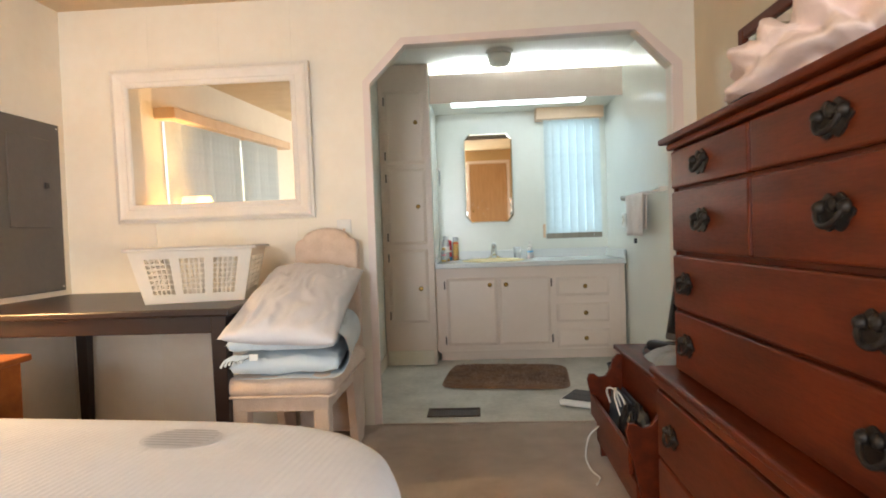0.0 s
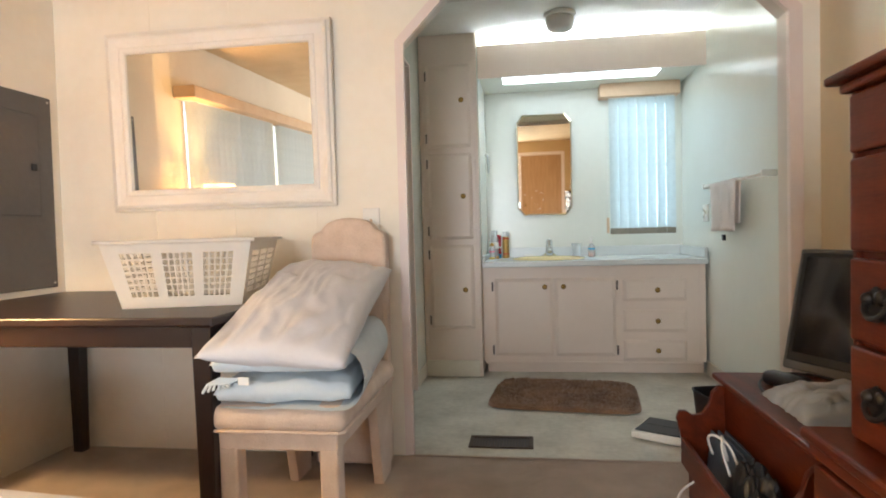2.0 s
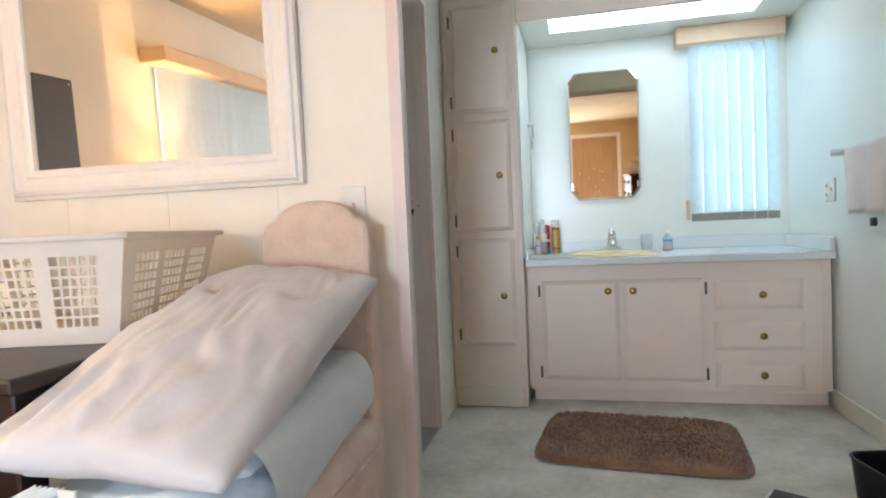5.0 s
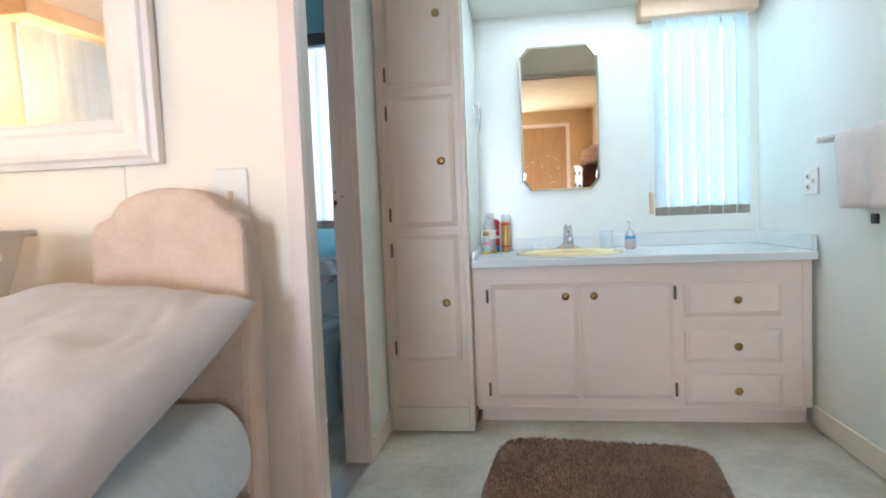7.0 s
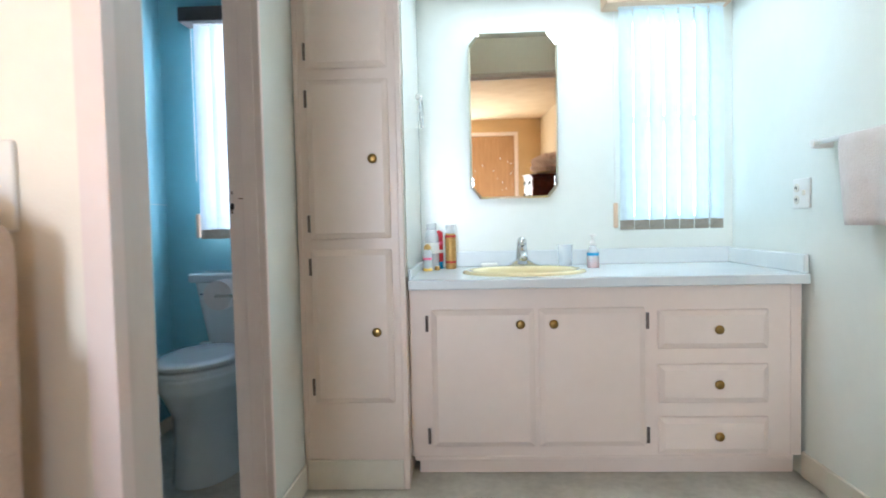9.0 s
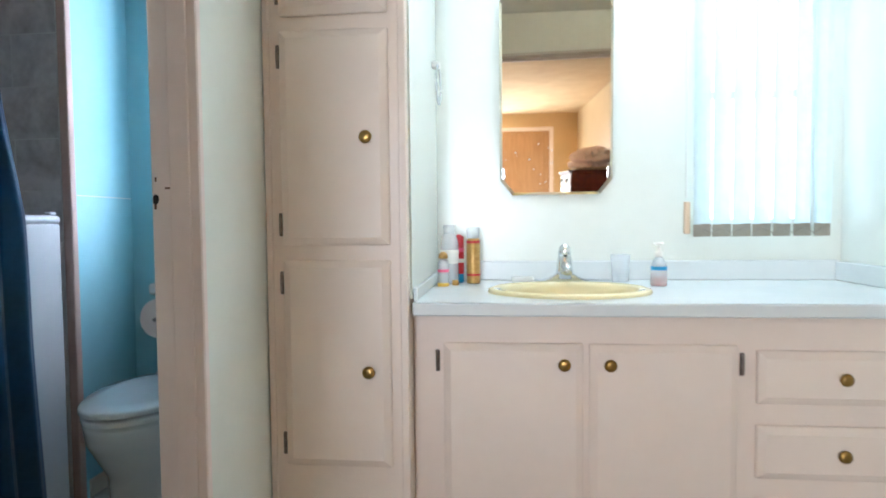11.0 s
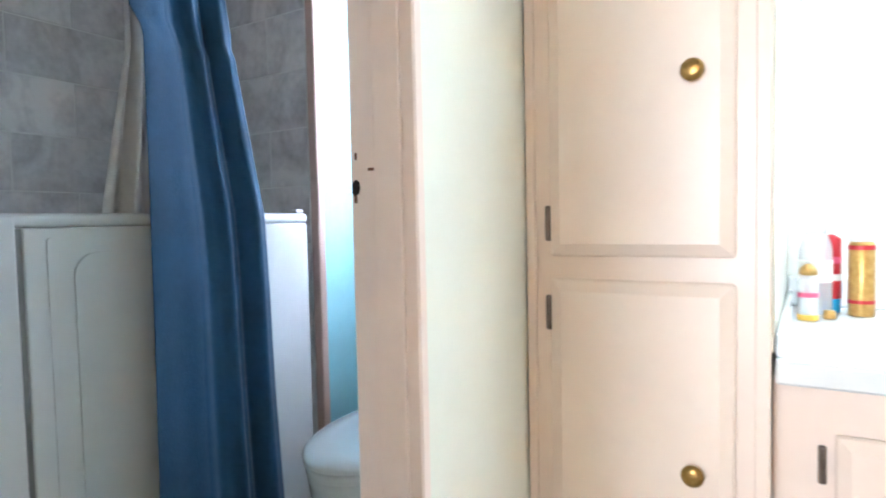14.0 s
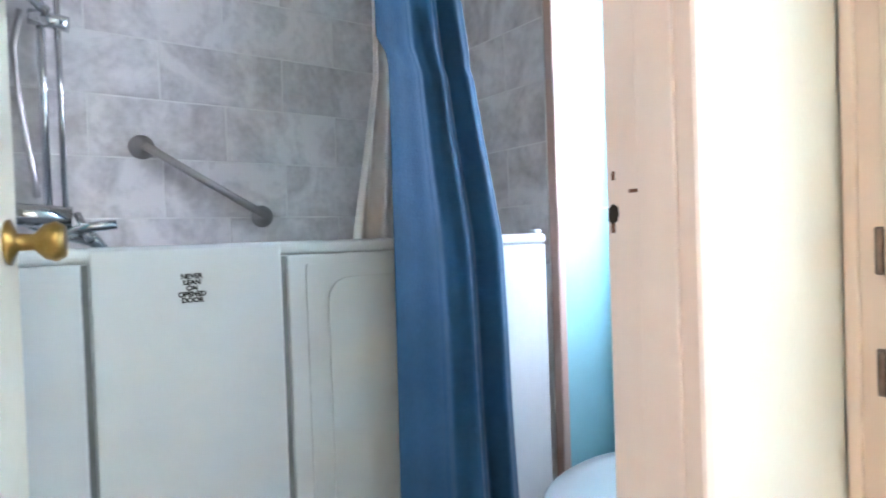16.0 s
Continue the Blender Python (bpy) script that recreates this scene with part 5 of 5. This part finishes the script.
def mattress_top(x, y):
    r = (abs(x / 0.925) ** 4.76 + abs(y / 1.085) ** 4.76) ** (1 / 4.76)
    for (r1, z1), (r0, z0) in zip(BED_STOPS, BED_STOPS[1:]):
        if r0 <= r <= r1:
            return z0 + (z1 - z0) * (r - r0) / (r1 - r0)
    return 0.592


part("mattress", surface(mattress_f, 140, 40, 0, True), SHEET, bed, smooth=True)
part("base", boxed((-0.8, -0.85, 0.09), (0.8, 0.85, 0.235), 0.01, 2), LINEN, bed)
for x in (-0.75, 0.70):
    for y in (-0.8, 0.75):
        part("leg", boxed((x, y, 0), (x + 0.05, y + 0.05, 0.09), 0.004), BLACKWOOD, bed)
lab = thing("mattress_label", "oval grey label woven into the mattress top", "label", BED)
PRINT = material("grey_print", "D2D3DA", 0.85, other="C6C7CF", scale=60)
PRINT_LINE = material("grey_print_line", "AEB0B8", 0.85)
LX, LY = 0.344, 0.862


def label_f(u, v):
    x, y = LX + 0.094 * v * math.cos(2 * math.pi * u), LY + 0.072 * v * math.sin(2 * math.pi * u)
    return (x, y, mattress_top(x, y) + 0.002)


part("patch", surface(label_f, 36, 4, 0.0, True), PRINT, lab, smooth=True)
for k in range(7):
    y = LY - 0.054 + k * 0.018
    q = 0.080 * math.sqrt(1 - ((k - 3) / 4.2) ** 2)
    part("print_line", surface(lambda u, v, y=y, q=q: (LX - q + 2 * q * u, y + 0.005 * v, mattress_top(LX - q + 2 * q * u, y) + 0.0035), 6, 1), PRINT_LINE, lab)

ns = thing("nightstand", "orange-brown wooden nightstand beside the bed", "nightstand")
part("top", boxed((-1.66, 1.42, 0.615), (-1.07, 1.90, 0.64), 0.006, 2), ORANGE_WOOD, ns)
part("body", boxed((-1.63, 1.45, 0.12), (-1.10, 1.88, 0.615), 0.003), ORANGE_WOOD, ns)
for z in (0.16, 0.39):
    d = part("drawer", boxed((-1.61, 1.435, z), (-1.12, 1.45, z + 0.2), 0.004), ORANGE_WOOD, ns)
for x in (-1.62, -1.15):
    for y in (1.46, 1.83):
        part("leg", boxed((x, y, 0), (x + 0.04, y + 0.04, 0.12), 0.003), ORANGE_WOOD, ns)
tl = thing("table_lamp", "lit table lamp with a cream cloth shade", "lamp")
part("base", turned([(0.07, 0), (0.07, 0.015), (0.03, 0.03), (0.05, 0.12), (0.06, 0.2), (0.03, 0.3), (0.012, 0.34), (0.012, 0.44)], pose(-1.55, 1.72, 0.641)), BRASS, tl, smooth=True)
part("shade", surface(lambda u, v: (-1.55 + (0.17 - 0.07 * v) * math.cos(2 * math.pi * u), 1.72 + (0.17 - 0.07 * v) * math.sin(2 * math.pi * u), 1.07 + 0.24 * v), 32, 2, 0.0, True), SHADE, tl, smooth=True)

# ---- dresser ----
ds = thing("chest_of_drawers", "tall red-brown maple chest of drawers with dark pulls", "dresser")
FX, DYA, DYB = 1.157, 0.58, 1.60
part("upper_case", boxed((FX + 0.012, DYA + 0.01, 0.60), (1.74, DYB - 0.004, 1.248), 0.003), RED_WOOD, ds)
bm = boxed((FX - 0.03, DYA - 0.03, 1.266), (1.742, DYB + 0.035, 1.284), 0.006, 3)
box(bm, (FX - 0.012, DYA - 0.012, 1.247), (1.741, DYB + 0.016, 1.266), 0.006, 2)
part("top", bm, RED_WOOD, ds)
bm = boxed((FX - 0.062, DYA - 0.06, 0.575), (1.742, DYB + 0.075, 0.60), 0.010, 3)
box(bm, (FX - 0.05, DYA - 0.05, 0.545), (1.741, DYB + 0.062, 0.575), 0.006, 2)
part("waist_moulding", bm, RED_WOOD, ds)
part("lower_case", boxed((FX - 0.032, DYA - 0.04, 0.07), (1.74, DYB + 0.052, 0.545), 0.003), RED_WOOD, ds)
part("plinth", boxed((FX - 0.04, DYA - 0.045, 0.0), (1.74, DYB + 0.058, 0.075), 0.006, 2), RED_WOOD, ds)
for y in (DYA + 0.005, DYB - 0.018):
    part("stile", boxed((FX + 0.002, y, 0.6), (FX + 0.014, y + 0.014, 1.247), 0.002), RED_WOOD, ds)


def pull(parent, x, y, z):
    """A dark bail pull on a shaped back plate."""
    out = []
    for k in range(48):
        a = 2 * math.pi * k / 48
        r = 1 + 0.12 * math.cos(2 * a) + 0.10 * math.cos(6 * a) + 0.05 * math.cos(10 * a)
        out.append((y + 0.042 * r * math.cos(a), z + 0.033 * r * math.sin(a)))
    p = part("pull", prism(out, "x", x - 0.0045, x, 0.001), DARK, parent, "dark antiqued metal drawer pull")
    line = []
    for k in range(13):
        a = math.pi * (1 + k / 12)
        line.append((x - 0.010 - 0.010 * abs(math.sin(a)), y + 0.034 * math.cos(a), z + 0.008 + 0.030 * math.sin(a)))
    bm = tube(line, 0.0052, 8)
    for q in (-1, 1):
        turned([(0.013, 0), (0.012, 0.005), (0.008, 0.012), (0.003, 0.015)], Matrix.Translation((x - 0.003, y + q * 0.034, z + 0.008)) @ pose(0, 0, 0, 0, -90), 12, bm)
    part("bail", bm, DARK, p, smooth=True)
    part("boss", turned([(0.014, 0), (0.011, 0.006), (0.004, 0.009)], Matrix.Translation((x - 0.004, y, z + 0.012)) @ pose(0, 0, 0, 0, -90), 14), DARK, p, smooth=True)


def drawer(x, y0, y1, z0, z1, pulls):
    d = part("drawer", boxed((x - 0.008, y0, z0), (x + 0.012, y1, z1), 0.006, 3), RED_WOOD, ds)
    for y in pulls:
        pull(d, x - 0.008, y, (z0 + z1) / 2)


MID = 1.095
for z0, z1 in ((1.134, 1.240), (0.955, 1.124)):
    drawer(FX, MID + 0.006, DYB - 0.012, z0, z1, (1.357,))
    drawer(FX, DYA + 0.015, MID - 0.006, z0, z1, (0.80,))
for z0, z1 in ((0.79, 0.942), (0.61, 0.78)):
    drawer(FX, DYA + 0.015, DYB - 0.012, z0, z1, (1.482, 0.70))
for z0, z1 in ((0.335, 0.535), (0.09, 0.325)):
    drawer(FX - 0.042, DYA - 0.025, DYB + 0.04, z0, z1, (1.50, 0.68))


def heap_f(hx, hy, hz, seed, p=0.5):
    def f(u, v):
        x, y = 2 * u - 1, 2 * v - 1
        q = (max(0, 1 - abs(x) ** 4) * max(0, 1 - abs(y) ** 4)) ** p
        n = noise.noise((u * 4 + seed, v * 5, seed)) + 0.6 * noise.noise((u * 9 + v * 4, v * 12, seed))
        fold = 0.5 * math.sin(18 * v + 5 * n + 4 * u)
        return (x * hx * (1 + 0.06 * n), y * hy * (1 + 0.06 * n), max(0.0, hz * q * (1 + 0.22 * n) + 0.016 * fold * q))
    return f


def crumpled_sheet(hx, hy, hz, seed):
    """A bundled bed sheet: a low mound broken by long folds, with layered ruffles round its foot."""
    def f(u, v):
        a = 2 * math.pi * u
        c, s = math.cos(a), math.sin(a)
        px, py = math.copysign(abs(c) ** 0.7, c), math.copysign(abs(s) ** 0.7, s)
        t = v * math.pi / 2
        r, z = math.cos(t) ** 0.45 if v < 1 else 0.0, math.sin(t) ** 0.8
        x, y = px * r, py * r
        warp = noise.noise((x * 1.3 + seed, y * 1.5, z + seed))
        long_fold = 1 - 2.6 * abs(noise.noise((x * 1.0 + y * 1.2 + 1.6 * warp, 3.4 * x - 3.0 * y + z * 2.2, seed + 2.0)))
        fine = 1 - 2.4 * abs(noise.noise((x * 2.6 + y * 2.4 + 2.4 * warp, 7.5 * x - 6.0 * y + z * 5, seed + 6.0)))
        layer = math.sin(z * 15 + 3.0 * warp + 2.5 * math.sin(2 * a + seed)) * (1 - v) ** 0.6
        push = 1 + 0.12 * warp + 0.08 * long_fold + 0.03 * fine + 0.10 * layer
        lift = 1 + 0.14 * warp + 0.18 * long_fold + 0.06 * fine
        return (hx * x * push, hy * y * push, max(0.0, hz * z * lift))
    return surface(f, 220, 90, 0.0, True)


def folded_blanket(hx, hy, t, seed):
    """A flat folded blanket with soft wavy edges."""
    bm = puff(0, 0, hx, hy, t, 0.12, 0.003, seed)
    for v in bm.verts:
        x, y = v.co.x / hx, v.co.y / hy
        v.co.x *= 1 + 0.05 * noise.noise((x * 2 + seed, y * 2, 0.5))
        v.co.y *= 1 + 0.04 * noise.noise((y * 2, x * 2 + seed, 2.5))
    return bm


o = solid("folded_blanket", folded_blanket(0.21, 0.31, 0.018, 4.0), VALANCE, "cream folded blanket lying on the dresser", "blanket", True)
o.matrix_world = pose(1.44, 1.10, 1.3035, 0, 0, 3)
o = solid("bed_sheet", crumpled_sheet(0.21, 0.345, 0.175, 4.3), PINK_SHEET, "crumpled pale pink bed sheet piled on the dresser", "bed sheet", True)
o.matrix_world = pose(1.43, 1.10, 1.315, 0, 0, 4)

wp = thing("framed_mirror", "wide red-brown wood-framed mirror on the wall behind the linen", "mirror")
FY0, FY1, FZ0, FZ1, FW = 1.50, 2.44, 1.28, 1.85, 0.05
for lo, hi in (((FY0, FZ0), (FY0 + FW, FZ1)), ((FY1 - FW, FZ0), (FY1, FZ1)), ((FY0 + FW, FZ1 - FW), (FY1 - FW, FZ1)), ((FY0 + FW, FZ0), (FY1 - FW, FZ0 + FW))):
    part("frame_bar", boxed((XR - 0.028, lo[0], lo[1]), (XR - 0.001, hi[0], hi[1]), 0.007, 2), RED_WOOD, wp)
part("glass", boxed((XR - 0.014, FY0 + FW - 0.004, FZ0 + FW - 0.004), (XR - 0.006, FY1 - FW + 0.004, FZ1 - FW + 0.004)), MIRROR, wp)

# ---- low magazine table ----
mt = thing("magazine_table", "red-brown wooden side table with a magazine rack front", "side table")
mx, my0, my1, mz = 1.21, 1.80, 2.52, 0.50
part("tabletop", boxed((mx - 0.03, my0 - 0.02, mz - 0.02), (1.735, my1 + 0.02, mz), 0.006, 2), RED_WOOD, mt)
part("front_board", boxed((mx, my0, 0.08), (mx + 0.018, my1, mz - 0.02), 0.003), RED_WOOD, mt)
part("side_board", boxed((mx + 0.018, my0, 0.0), (1.73, my0 + 0.018, mz - 0.02), 0.003), RED_WOOD, mt)
part("side_board", boxed((mx + 0.018, my1 - 0.018, 0.0), (1.73, my1, mz - 0.02), 0.003), RED_WOOD, mt)
SCALLOP = [(1.21, 0.0), (1.21, 0.46), (1.19, 0.462), (1.168, 0.44), (1.158, 0.40), (1.135, 0.365), (1.105, 0.36), (1.085, 0.375), (1.062, 0.375), (1.052, 0.35), (1.062, 0.30), (1.10, 0.12), (1.105, 0.0)]
for y in (my0 + 0.005, my1 - 0.025):
    part("rack_end", prism(SCALLOP, "y", y, y + 0.02, 0.003), RED_WOOD, mt)
for z, x in ((0.24, 1.072), (0.12, 1.096)):
    bm = boxed((x - 0.008, my0 + 0.025, z - 0.045), (x + 0.008, my1 - 0.025, z + 0.045), 0.003)
    part("rack_slat", bm, RED_WOOD, mt)
part("rack_floor", boxed((1.10, my0 + 0.025, 0.075), (1.21, my1 - 0.025, 0.09)), RED_WOOD, mt)

bg = solid("black_bag", surface(heap_f(0.05, 0.13, 0.17, 9.0), 40, 40), BLACK, "black pouch stuffed in the magazine rack", "pouch", True)
bg.location = (1.15, 2.05, 0.175)
MAG = material("magazine_paper", "5A6470", 0.4, other="39424C", scale=12)
for k in range(3):
    o = solid("magazine", boxed((-0.004, -0.12, 0), (0.004, 0.12, 0.24), 0.002), MAG, "dark magazine standing in the wooden rack", "magazine", group="magazines in the rack")
    o.matrix_world = pose(1.125 + 0.022 * k, 2.32, 0.091, 0, 6)
CABLE = material("white_cable", "DCD8D0", 0.5)
for k, pts in enumerate(([(1.14, 2.25, 0.30), (1.12, 2.24, 0.37), (1.11, 2.2, 0.385), (1.10, 2.17, 0.36), (1.12, 2.16, 0.28)],
                         [(1.15, 2.20, 0.31), (1.13, 2.21, 0.36), (1.10, 2.24, 0.38), (1.09, 2.27, 0.36), (1.11, 2.29, 0.3)],
                         [(1.08, 2.40, 0.17), (1.04, 2.42, 0.12), (1.02, 2.40, 0.04), (1.03, 2.33, 0.006), (1.05, 2.25, 0.006), (1.02, 2.18, 0.006)])):
    smooth_pts = []
    P = [Vector(p) for p in pts]
    for a, b, c, d2 in zip([P[0]] + P[:-2], P[:-1], P[1:], P[2:] + [P[-1]]):
        for s in range(6):
            t = s / 6
            smooth_pts.append(0.5 * ((2 * b) + (c - a) * t + (2 * a - 5 * b + 4 * c - d2) * t * t + (3 * b - a - 3 * c + d2) * t ** 3))
    solid("charging_cable", tube(smooth_pts, 0.004, 6), CABLE, "white charging cable looped over the magazine rack", "cable", True)
cab_pts = [(1.25 + 0.15 * (1 - math.cos(radians(a))) * 0.9, 2.28 + 0.14 * math.sin(radians(a)), mz + 0.006 + 0.02 * max(0, math.sin(radians(a)))) for a in range(-20, 330, 12)]
solid("black_cable", tube(cab_pts, 0.004, 6), BLACK, "coiled black cable on the side table", "cable", True)
FILM = translucent("clear_bag_film", "C8CCCE", 0.4, 0.1, 12)
o = solid("plastic_bag", surface(heap_f(0.16, 0.15, 0.05, 12.0), 50, 50), FILM, "crumpled clear plastic bag on the side table", "plastic bag", True)
o.location = (1.40, 2.12, mz + 0.001)
o = solid("sunglasses_case", boxed((-0.03, -0.075, 0), (0.03, 0.075, 0.045), 0.02, 4), BLACK, "small dark glossy case on the side table", "case", True)
o.matrix_world = pose(1.34, 2.33, mz + 0.001, 0, 0, 30)

tv = thing("flat_television", "small dark flat television leaning on the side table", "television", pose(1.575, 2.33, mz + 0.004, 0, 0, -64) @ pose(0, 0, 0, -13))
part("housing", boxed((-0.30, -0.02, 0.0), (0.24, 0.02, 0.42), 0.008, 2), GREY_METAL, tv)
part("bezel", boxed((-0.285, -0.024, 0.03), (0.225, -0.019, 0.405), 0.003), BLACK, tv)
part("screen", boxed((-0.265, -0.026, 0.06), (0.205, -0.0235, 0.39)), SCREEN, tv, "black glossy screen")

# door on the far bedroom wall, seen in the mirrors
d2 = tagged(new("door_2"), "tan wooden bedroom door, closed", "door", kind="structure")
TAN_WOOD = material("tan_door_wood", "B68E62", 0.45, other="A47C52", scale=3, stretch=(8, 8, 1), bump=0.03)
part("leaf", boxed((0.45, -2.70, 0.01), (1.27, -2.67, 2.03), 0.003), TAN_WOOD, d2)
bm = bmesh.new()
for lo, hi in (((0.38, -2.70, 0), (0.445, -2.685, 2.10)), ((1.275, -2.70, 0), (1.34, -2.685, 2.10)), ((0.445, -2.70, 2.035), (1.275, -2.685, 2.10))):
    box(bm, lo, hi, 0.003)
part("casing", bm, CASING, d2)
part("door_knob", turned([(0.03, 0), (0.012, 0.015), (0.012, 0.03), (0.026, 0.045), (0.02, 0.062)], Matrix.Translation((0.52, -2.67, 1.0)) @ pose(0, 0, 0, -90)), BRASS, d2, smooth=True)
